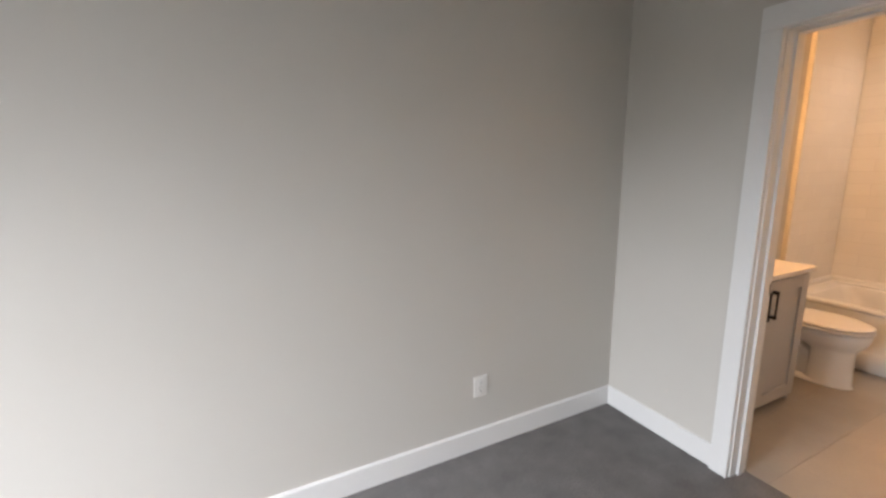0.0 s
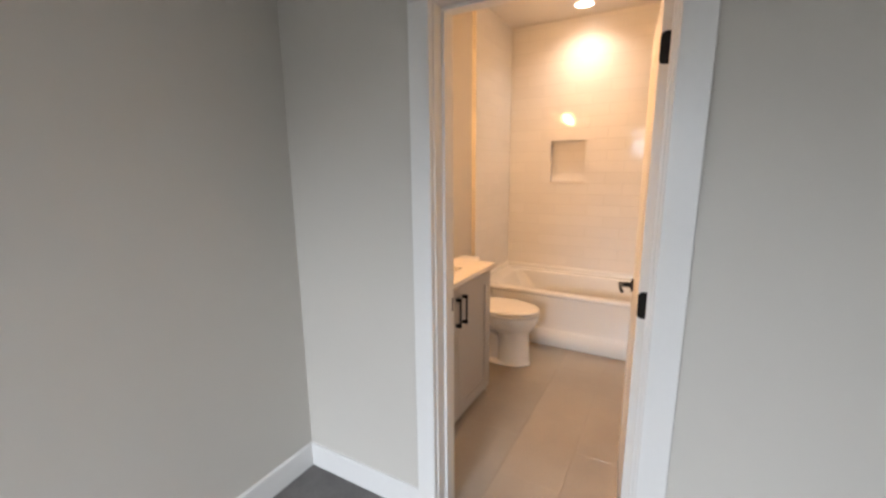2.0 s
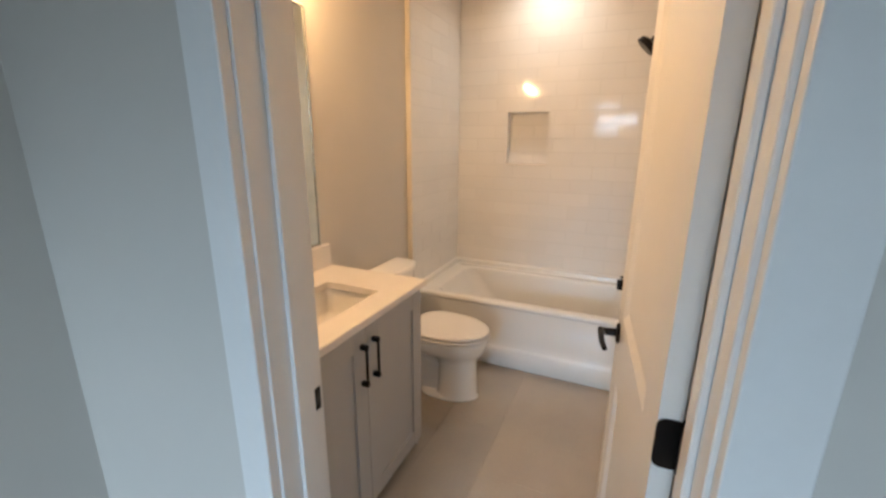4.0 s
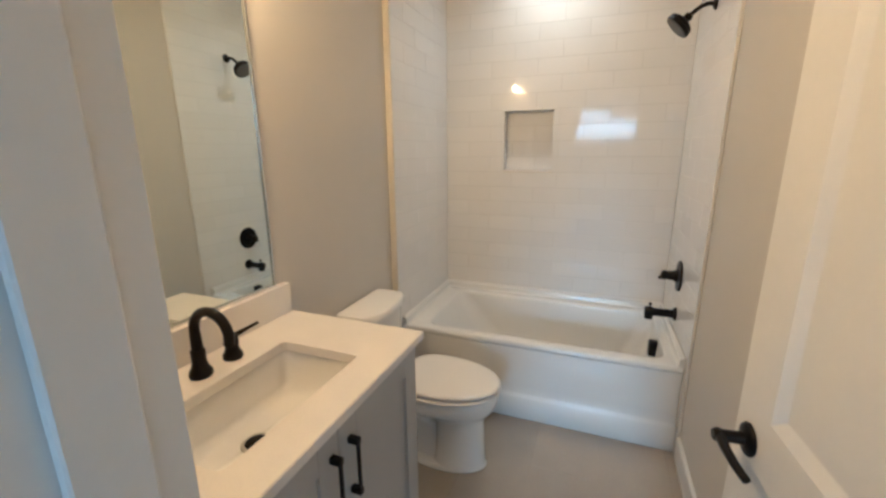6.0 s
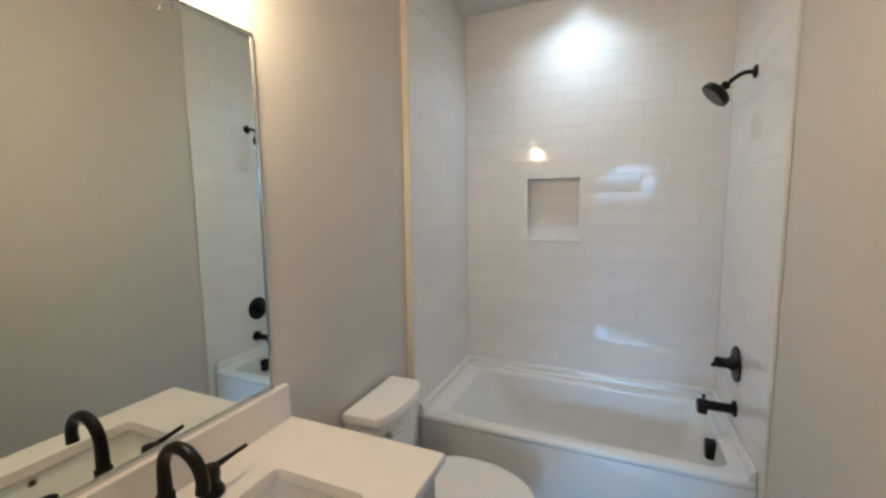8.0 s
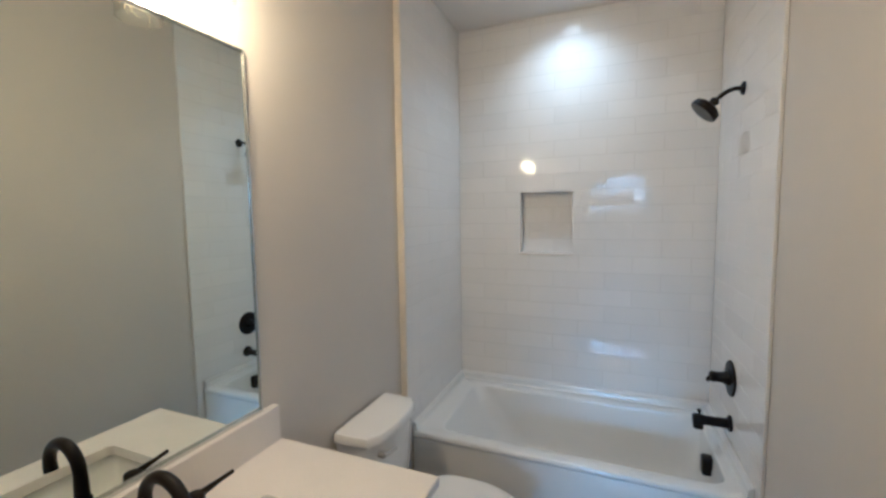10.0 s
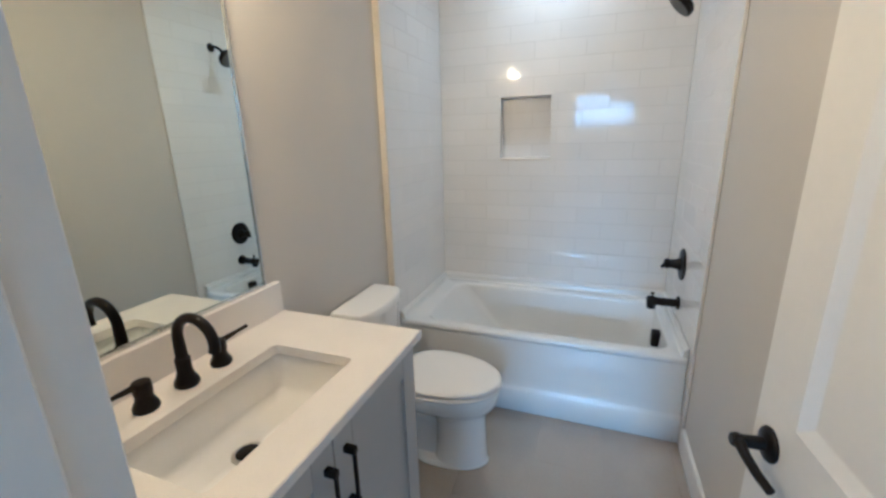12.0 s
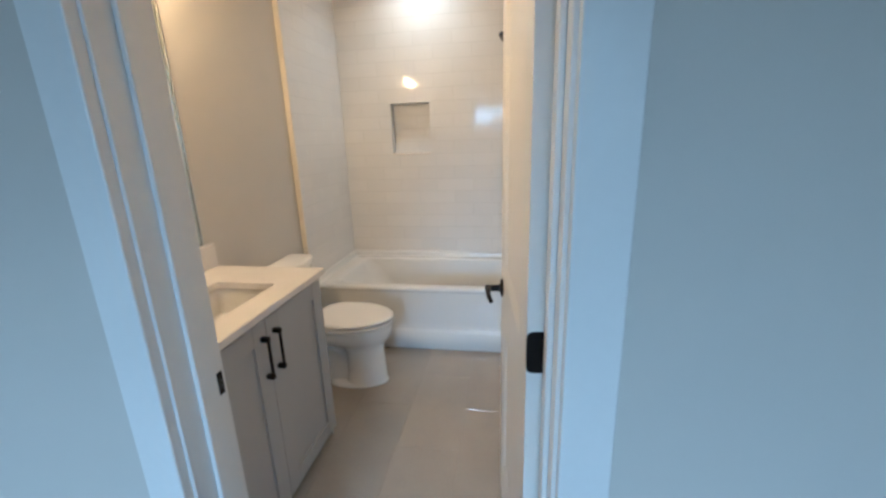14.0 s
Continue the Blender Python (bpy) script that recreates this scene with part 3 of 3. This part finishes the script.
# vanity light above the mirror
lamp = thing("vanity_light", (2.632, BN, 2.236), "three-light vanity fixture with clear glass shades", "wall lamp")
part("back_plate", box(2.36, 2.905, BN - 0.024, BN - 0.001, 2.211, 2.271, 0.004), BRONZE, lamp)
for x in (2.426, 2.632, 2.838):
    y = BN - 0.129
    part("arm", tube([(x, BN - 0.02, 2.241), (x, BN - 0.075, 2.241), (x, y - 0.005, 2.239), (x, y, 2.218)], 0.008, 10), BRONZE, lamp, smooth=40)
    part("socket", lathe([(0.022, 0.02), (0.024, 0), (0.024, -0.028), (0.019, -0.034)], Matrix.Translation((x, y, 2.218)), 20), BRONZE, lamp, smooth=40)
    part("shade", lathe([(0.024, 0), (0.040, -0.008), (0.048, -0.03), (0.052, -0.132), (0.0485, -0.132), (0.0450, -0.032), (0.038, -0.011), (0.024, -0.003)], Matrix.Translation((x, y, 2.201)), 28, False), SHADE_GLASS, lamp, "clear glass shade", smooth=40)
    part("bulb", lathe([(0.012, 0), (0.013, -0.018), (0.020, -0.040), (0.0225, -0.056), (0.018, -0.072), (0.006, -0.080)], Matrix.Translation((x, y, 2.186)), 20), BULB, lamp, "lit warm bulb", smooth=60)

# recessed light over the tub
can = thing("recessed_ceiling_light", (4.48, 0.77, CEIL), "round recessed downlight in the ceiling", "ceiling light")
part("trim_ring", lathe([(0.0675, 0.060), (0.0695, 0.004), (0.074, -0.002), (0.088, -0.004), (0.090, 0.0), (0.072, 0.003), (0.0715, 0.060)], Matrix.Translation((4.48, 0.77, CEIL)), 40, False), TRIM, can, smooth=40)
part("diffuser", lathe([(0.067, 0.036), (0.067, 0.040)], Matrix.Translation((4.48, 0.77, CEIL)), 40), CAN_LIGHT, can, "lit round diffuser")
part("housing", lathe([(0.069, 0.061), (0.069, 0.10)], Matrix.Translation((4.48, 0.77, CEIL)), 24), STEEL, can)

# ---- tub ----
TX0, TX1, TY0, TY1, TZ = 3.960, TILE_E, TILE_S + 0.001, TILE_N - 0.001, 0.456
FLANGE = 0.042                                   # raised lip of the tub along the tiled walls
tub = thing("bathtub", ((TX0 + TX1) / 2, 0.75, 0), "white alcove bathtub with a flat apron", "bathtub")


def tub_shell():
    """Rim and basin: outer edge, deck, rounded inner lip, sloping back at the north end, floor."""
    cx, cy = (TX0 + TX1) / 2, (TY0 + TY1) / 2
    hx, hy = (TX1 - TX0) / 2, (TY1 - TY0) / 2
    rings = [rrect(cx, cy, hx - 0.010, hy, 0.006, TZ - 0.034, 8), rrect(cx, cy, hx - 0.003, hy, 0.008, TZ - 0.030, 8), rrect(cx, cy, hx, hy, 0.010, TZ - 0.020, 8),
             rrect(cx, cy, hx - 0.003, hy - 0.001, 0.010, TZ - 0.007, 8), rrect(cx, cy, hx - 0.011, hy - 0.002, 0.010, TZ, 8)]

    def inner(front, back, south, north, r, z):
        x0, x1, y0, y1 = TX0 + front, TX1 - back, TY0 + south, TY1 - north
        return rrect((x0 + x1) / 2, (y0 + y1) / 2, (x1 - x0) / 2, (y1 - y0) / 2, r, z, 8)
    rings += [inner(0.066, 0.088, 0.062, 0.120, 0.075, TZ), inner(0.071, 0.093, 0.066, 0.126, 0.078, TZ - 0.0018), inner(0.075, 0.097, 0.069, 0.132, 0.080, TZ - 0.007),
              inner(0.078, 0.100, 0.071, 0.140, 0.085, TZ - 0.020), inner(0.094, 0.112, 0.080, 0.205, 0.12, TZ - 0.12), inner(0.112, 0.128, 0.100, 0.300, 0.14, TZ - 0.26),
              inner(0.128, 0.142, 0.130, 0.350, 0.13, TZ - 0.32), inner(0.165, 0.165, 0.165, 0.400, 0.10, TZ - 0.350), inner(0.22, 0.21, 0.22, 0.45, 0.08, TZ - 0.356)]
    return loft(rings, False, True)


part("shell", tub_shell(), ACRYLIC, tub, smooth=50)
_apron = [(0.010, 0.428), (0.009, 0.424), (0.006, 0.20), (0.0055, 0.158), (0.003, 0.150), (-0.005, 0.138), (-0.009, 0.130), (-0.010, 0.012), (-0.002, 0.002), (0.05, 0.002), (0.05, 0.428)]
part("apron", extrude(_apron, lambda u, v, e: Vector((TX0 + u, TY1 - 0.001 if e else TY0 + 0.001, v))), ACRYLIC, tub, smooth=40)
_lip = [(0.0, -0.001), (0.030, -0.001), (0.027, 0.004), (0.023, 0.010), (0.021, 0.034), (0.018, FLANGE - 0.006), (0.012, FLANGE - 0.001), (0.0, FLANGE)]
part("tile_flange", extrude(_lip, lambda u, v, e: Vector((TX1 - u, TY1 - 0.001 if e else TY0 + 0.001, TZ + v))), ACRYLIC, tub, smooth=40)
part("tile_flange", extrude(_lip, lambda u, v, e: Vector((TX1 - 0.03 if e else TX0 + 0.012, TY1 - u, TZ + v))), ACRYLIC, tub, smooth=40)
part("tile_flange", extrude(_lip, lambda u, v, e: Vector((TX1 - 0.03 if e else TX0 + 0.012, TY0 + u, TZ + v))), ACRYLIC, tub, smooth=40)
part("caulk_joint", boxes((TX1 - 0.009, TX1, TY0 + 0.008, TY1 - 0.008, TZ + FLANGE - 0.002, TZ + FLANGE + 0.005), (TX0 + 0.012, TX1 - 0.009, TY1 - 0.008, TY1, TZ + FLANGE - 0.002, TZ + FLANGE + 0.005),
                          (TX0 + 0.012, TX1 - 0.009, TY0, TY0 + 0.008, TZ + FLANGE - 0.002, TZ + FLANGE + 0.005), bevel=0.002), CAULK, tub)
part("overflow_plate", box(4.275, 4.332, TY0 + 0.068, TY0 + 0.116, 0.338, 0.425, 0.010), BRONZE, tub, "dark bronze overflow plate", smooth=40)
part("drain", lathe([(0.036, 0), (0.036, 0.003), (0.028, 0.005), (0.026, 0.002)], Matrix.Translation((4.35, TY0 + 0.29, TZ - 0.3558)), 24), BRONZE, tub, smooth=40)

TOWARD = lambda x, y, z: Matrix.Translation((x, y, z)) @ Matrix.Rotation(radians(-90), 4, "X")
spout = thing("tub_spout", (4.325, 0.0, 0.588), "dark bronze tub spout with a diverter knob", "tub spout")
part("flange", lathe([(0.037, 0.0005), (0.037, 0.009), (0.028, 0.014)], TOWARD(4.325, 0, 0.590), 24), BRONZE, spout, smooth=40)
part("body", lathe([(0.023, 0.008), (0.0225, 0.03), (0.0225, 0.105), (0.026, 0.112), (0.0275, 0.122), (0.0275, 0.145), (0.023, 0.154)], TOWARD(4.325, 0, 0.588), 22), BRONZE, spout, smooth=40)
part("outlet", lathe([(0.0225, 0), (0.0225, 0.026), (0.018, 0.026)], Matrix.Translation((4.325, 0.130, 0.548)), 18), BRONZE, spout, smooth=40)
part("diverter_knob", lathe([(0.004, 0), (0.004, 0.014), (0.0095, 0.018), (0.0095, 0.026), (0.006, 0.029)], Matrix.Translation((4.325, 0.128, 0.610)), 16), BRONZE, spout, smooth=40)

valve = thing("shower_valve", (4.350, 0.0, 0.798), "round dark bronze shower valve with a lever", "shower valve")
part("escutcheon", lathe([(0.083, 0.0005), (0.084, 0.004), (0.080, 0.009), (0.060, 0.012), (0.034, 0.013)], TOWARD(4.350, 0, 0.798), 40), BRONZE, valve, smooth=40)
part("stem", lathe([(0.036, 0.010), (0.033, 0.022), (0.026, 0.034), (0.023, 0.062), (0.026, 0.066), (0.026, 0.080), (0.018, 0.088)], TOWARD(4.350, 0, 0.798), 24), BRONZE, valve, smooth=40)
part("lever", tube([(4.350, 0.078, 0.806), (4.350, 0.084, 0.792), (4.350, 0.094, 0.780), (4.350, 0.100, 0.776)], [0.008, 0.010, 0.009, 0.008], 12), BRONZE, valve, smooth=40)

shower = thing("shower_fixture", (4.349, 0.0, 2.115), "dark bronze shower head on a bent arm", "shower head")
part("flange", lathe([(0.029, 0.0005), (0.029, 0.004), (0.022, 0.011), (0.012, 0.015)], TOWARD(4.349, 0, 2.115), 24), BRONZE, shower, smooth=40)
part("arm", tube([(4.349, 0.01, 2.115), (4.349, 0.035, 2.117), (4.349, 0.058, 2.110), (4.349, 0.080, 2.096), (4.349, 0.100, 2.078)], 0.0098, 14), BRONZE, shower, smooth=50)
_hd = look((4.349, 0.103, 2.076), (4.346, 0.179, 2.002))
head = part("head", lathe([(0.011, 0.004), (0.017, 0.0), (0.020, -0.006), (0.020, -0.014), (0.016, -0.019), (0.019, -0.025), (0.034, -0.032), (0.050, -0.038), (0.060, -0.045), (0.063, -0.050), (0.063, -0.058), (0.065, -0.060), (0.065, -0.070), (0.061, -0.075)], _hd, 32), BRONZE, shower, smooth=40)
part("spray_face", lathe([(0.056, -0.0752), (0.054, -0.0775)], _hd, 32), RUBBER, head)

# ---- toilet ----
TOX = 3.552
toilet = thing("toilet", (TOX, 1.15, 0), "white two-piece toilet with the lid closed", "toilet")


def egg(y0, y1, w, z, n=36, blunt=0.72):
    """A level egg outline: blunt at the back (y1), longer towards the front (y0)."""
    yc = y0 + (y1 - y0) * 0.60
    pts = []
    for i in range(n):
        a = 2 * math.pi * i / n
        c, s = math.cos(a), math.sin(a)
        if s < 0:
            pts.append(Vector((TOX + w * c, yc + (yc - y0) * s, z)))
        else:
            pts.append(Vector((TOX + w * math.copysign(abs(c) ** blunt, c), yc + (y1 - yc) * abs(s) ** blunt, z)))
    return pts


part("foot", loft([egg(0.846, 1.20, 0.108, 0.002), egg(0.843, 1.205, 0.110, 0.006), egg(0.846, 1.20, 0.107, 0.014), egg(0.856, 1.18, 0.097, 0.024)]), PORCELAIN, toilet, smooth=40)
part("bowl", loft([egg(0.850, 1.10, 0.101, 0.016), egg(0.852, 1.09, 0.097, 0.04), egg(0.856, 1.085, 0.092, 0.12), egg(0.859, 1.085, 0.086, 0.19), egg(0.860, 1.09, 0.084, 0.230), egg(0.858, 1.11, 0.087, 0.250), egg(0.850, 1.16, 0.100, 0.266),
                   egg(0.832, 1.24, 0.124, 0.286), egg(0.812, 1.31, 0.154, 0.314), egg(0.800, 1.34, 0.171, 0.345), egg(0.795, 1.36, 0.178, 0.372), egg(0.799, 1.36, 0.176, 0.386), egg(0.814, 1.345, 0.163, 0.389), egg(0.83, 1.34, 0.155, 0.389)]), PORCELAIN, toilet, smooth=60)
part("tank_deck", loft([rrect(TOX, 1.22, 0.054, 0.18, 0.05, 0.016), rrect(TOX, 1.22, 0.052, 0.18, 0.05, 0.10), rrect(TOX, 1.24, 0.050, 0.17, 0.05, 0.19), rrect(TOX, 1.385, 0.13, 0.105, 0.04, 0.32), rrect(TOX, 1.395, 0.155, 0.095, 0.04, 0.385), rrect(TOX, 1.395, 0.15, 0.09, 0.04, 0.3915)]), PORCELAIN, toilet, smooth=50)
part("seat", loft([egg(0.812, 1.245, 0.166, 0.395), egg(0.796, 1.255, 0.182, 0.397), egg(0.787, 1.258, 0.189, 0.402), egg(0.786, 1.258, 0.190, 0.409), egg(0.791, 1.254, 0.186, 0.4135), egg(0.806, 1.245, 0.172, 0.4145), egg(0.840, 1.23, 0.145, 0.4145)]), SEAT_PLASTIC, toilet, smooth=50)
part("lid", loft([egg(0.830, 1.24, 0.155, 0.423), egg(0.800, 1.256, 0.176, 0.423), egg(0.790, 1.262, 0.184, 0.426), egg(0.789, 1.262, 0.185, 0.433), egg(0.793, 1.259, 0.181, 0.438), egg(0.806, 1.252, 0.170, 0.441), egg(0.85, 1.22, 0.140, 0.443)]), SEAT_PLASTIC, toilet, smooth=50)
for bx in (TOX - 0.12, TOX + 0.12):
    part("bumper", box(bx - 0.012, bx + 0.012, 0.98, 1.01, 0.4140, 0.4235, 0.002, 1), SEAT_PLASTIC, toilet)
for hx in (TOX - 0.07, TOX + 0.07):
    part("seat_hinge", box(hx - 0.015, hx + 0.015, 1.240, 1.280, 0.386, 0.424, 0.005), SEAT_PLASTIC, toilet, smooth=40)


def tank_ring(y0, w, z, bow=0.035, n=10):
    """The tank from above: flat back and sides, bowed front with round corners."""
    y1 = BN - 0.014
    pts = [Vector((TOX + w, y1, z)), Vector((TOX - w, y1, z))]
    pts += [Vector((TOX - w, y1 - 0.06, z))]
    for i in range(n + 1):
        u = -1 + 2 * i / n
        pts.append(Vector((TOX + u * w * 0.97, y0 + bow * abs(u) ** 2.6 + (0.012 if abs(u) > 0.95 else 0), z)))
    pts += [Vector((TOX + w, y1 - 0.06, z))]
    return pts


part("tank", loft([tank_ring(1.345, 0.155, 0.392), tank_ring(1.335, 0.166, 0.41), tank_ring(1.325, 0.174, 0.56), tank_ring(1.320, 0.184, 0.712)]), PORCELAIN, toilet, smooth=50)
part("tank_lid", loft([tank_ring(1.316, 0.188, 0.7125), tank_ring(1.308, 0.196, 0.718), tank_ring(1.308, 0.196, 0.742), tank_ring(1.314, 0.191, 0.751), tank_ring(1.328, 0.180, 0.753)]), PORCELAIN, toilet, smooth=40)
part("flush_lever", join(tube([(TOX - 0.130, 1.352, 0.668), (TOX - 0.130, 1.318, 0.668)], 0.012, 12), tube([(TOX - 0.135, 1.318, 0.669), (TOX - 0.100, 1.308, 0.666), (TOX - 0.060, 1.304, 0.662)], [0.008, 0.007, 0.006], 10)), STEEL, toilet, smooth=40)
part("bolt_cap", lathe([(0.012, 0), (0.012, 0.006), (0.006, 0.012)], Matrix.Translation((TOX - 0.098, 1.20, 0.0)), 14), SEAT_PLASTIC, toilet, smooth=40)

# ---- tiles, piece by piece ----
TILE_MESH = {}


def tile_mesh(name, w, h, t, mat, ease):
    """A piece that lies in x (width) and y (height), its glazed face up."""
    key = (name, round(w, 4), round(h, 4))
    if key not in TILE_MESH:
        bm = bmesh.new()
        ring = lambda i, z: [Vector((sx * (w / 2 - i), sy * (h / 2 - i), z)) for sx, sy in ((1, 1), (-1, 1), (-1, -1), (1, -1))]
        loft([ring(0, -t), ring(0, -ease), ring(ease * 0.35, -ease * 0.3), ring(ease, 0)], True, True, bm)
        TILE_MESH[key] = finish(name, bm, mat)
    return TILE_MESH[key]


def lay(name, parent, w, h, t, mat, place, across, up, ease=0.0007, tilt=0.0):
    """One piece at place, with its width along across and its height along up."""
    across, up = Vector(across), Vector(up)
    out = across.cross(up)
    m = Matrix((across, up, out)).transposed().to_4x4()
    m = m @ Matrix.Rotation(random.gauss(0, tilt), 4, "X") @ Matrix.Rotation(random.gauss(0, 0.3 * tilt), 4, "Y")
    ob = new(name, tile_mesh(name, w, h, t, mat, ease))
    ob.parent = parent
    ob.matrix_basis = Matrix.Translation(Vector(place) - ORIGIN[parent]) @ m
    return ob


ROW, LONG, JOINT = 0.10063, 0.300, 0.0020
ROWS_FROM = NZ0 - 9 * ROW


def course(u0, u1, shift, hole=None):
    """The stretches of one course from u0 to u1, in running bond, less a hole."""
    edges = [u0]
    u = u0 - LONG + shift
    while u < u1 - 0.02:
        if u > u0 + 0.02:
            edges.append(u)
        u += LONG
    edges.append(u1)
    for a, b in zip(edges, edges[1:]):
        if hole and a < hole[1] and b > hole[0]:
            if a < hole[0] - 0.012:
                yield a, hole[0]
            if b > hole[1] + 0.012:
                yield hole[1], b
        else:
            yield a, b


random.seed(7)
for k in range(24):
    z0, z1 = max(ROWS_FROM + k * ROW, TZ + FLANGE + 0.002), min(ROWS_FROM + (k + 1) * ROW, CEIL)
    if z1 - z0 < 0.012:
        continue
    shift = (k % 2) * LONG / 2
    zc, h = (z0 + z1) / 2, z1 - z0 - JOINT
    hole = (NY0, NY1) if z0 > NZ0 - 0.01 and z1 < NZ1 + 0.01 else None
    for a, b in course(TILE_S, TILE_N, shift + 0.11, hole):
        lay("wall_tile", wall_back, b - a - JOINT, h, 0.0012, WALL_TILE, (TILE_E, (a + b) / 2, zc), (0, -1, 0), (0, 0, 1), tilt=0.0055)
    for a, b in course(TNX, TILE_E - 0.001, shift):
        lay("wall_tile", wall_tn, b - a - JOINT, h, 0.0012, WALL_TILE, ((a + b) / 2, TILE_N, zc), (1, 0, 0), (0, 0, 1), tilt=0.0055)
    for a, b in course(TSX, TILE_E - 0.001, shift):
        lay("wall_tile", wall_ts, b - a - JOINT, h, 0.0012, WALL_TILE, ((a + b) / 2, TILE_S, zc), (-1, 0, 0), (0, 0, 1), tilt=0.0055)
# below the rim, in front of the tub
for a, b, y, par, ac in ((TNX, TX0 - 0.002, TILE_N, wall_tn, (1, 0, 0)), (TSX, TX0 - 0.002, TILE_S, wall_ts, (-1, 0, 0))):
    for k in range(5):
        z0, z1 = 0.126 + k * 0.0768, 0.126 + (k + 1) * 0.0768
        lay("wall_tile", par, b - a - JOINT, z1 - z0 - JOINT, 0.0012, WALL_TILE, ((a + b) / 2, y, (z0 + z1) / 2), ac, (0, 0, 1), tilt=0.001)
# niche: back tiles, sides, top and sloping sill
for k in range(4):
    zc = NZ0 + (k + 0.5) * ROW
    for a, b in course(NY0, NY1, (k % 2) * LONG / 2 + 0.13):
        lay("wall_tile", wall_back, b - a - JOINT, ROW - JOINT, 0.0012, WALL_TILE, (BE + ND - 0.0012, (a + b) / 2, zc), (0, -1, 0), (0, 0, 1), tilt=0.0015)
part("niche_lining", boxes((BE - 0.0006, BE + ND - 0.008, NY0 - 0.002, NY0 + 0.008, NZ0 + 0.014, NZ1 - 0.008), (BE - 0.0006, BE + ND - 0.008, NY1 - 0.008, NY1 + 0.002, NZ0 + 0.014, NZ1 - 0.008),
                           (BE - 0.0006, BE + ND - 0.008, NY0 - 0.002, NY1 + 0.002, NZ1 - 0.008, NZ1 + 0.002), bevel=0.001), WALL_TILE, wall_back)
part("niche_sill", box(BE - 0.004, BE + ND - 0.008, NY0 - 0.002, NY1 + 0.002, NZ0 - 0.002, NZ0 + 0.013, 0.002), QUARTZ, wall_back, "white niche sill")

# floor tiles
FW, FL = 0.3048, 0.6096
for i in range(-1, 6):
    for j in range(0, 7):
        y0 = BS + 0.05 + (i) * FW
        x0 = 2.132 - (0.33 if i % 2 else 0.02) + (j - 0) * FL
        a, b = max(x0, 2.134), min(x0 + FL, TX0 + 0.05)
        c, d = max(y0, BS), min(y0 + FW, BN)
        if b - a > 0.02 and d - c > 0.02:
            lay("floor_tile", floor_bath, b - a - 0.001, d - c - 0.001, 0.003, FLOOR_TILE, ((a + b) / 2, (c + d) / 2, 0.0), (1, 0, 0), (0, 1, 0), ease=0.0006, tilt=0.00015)
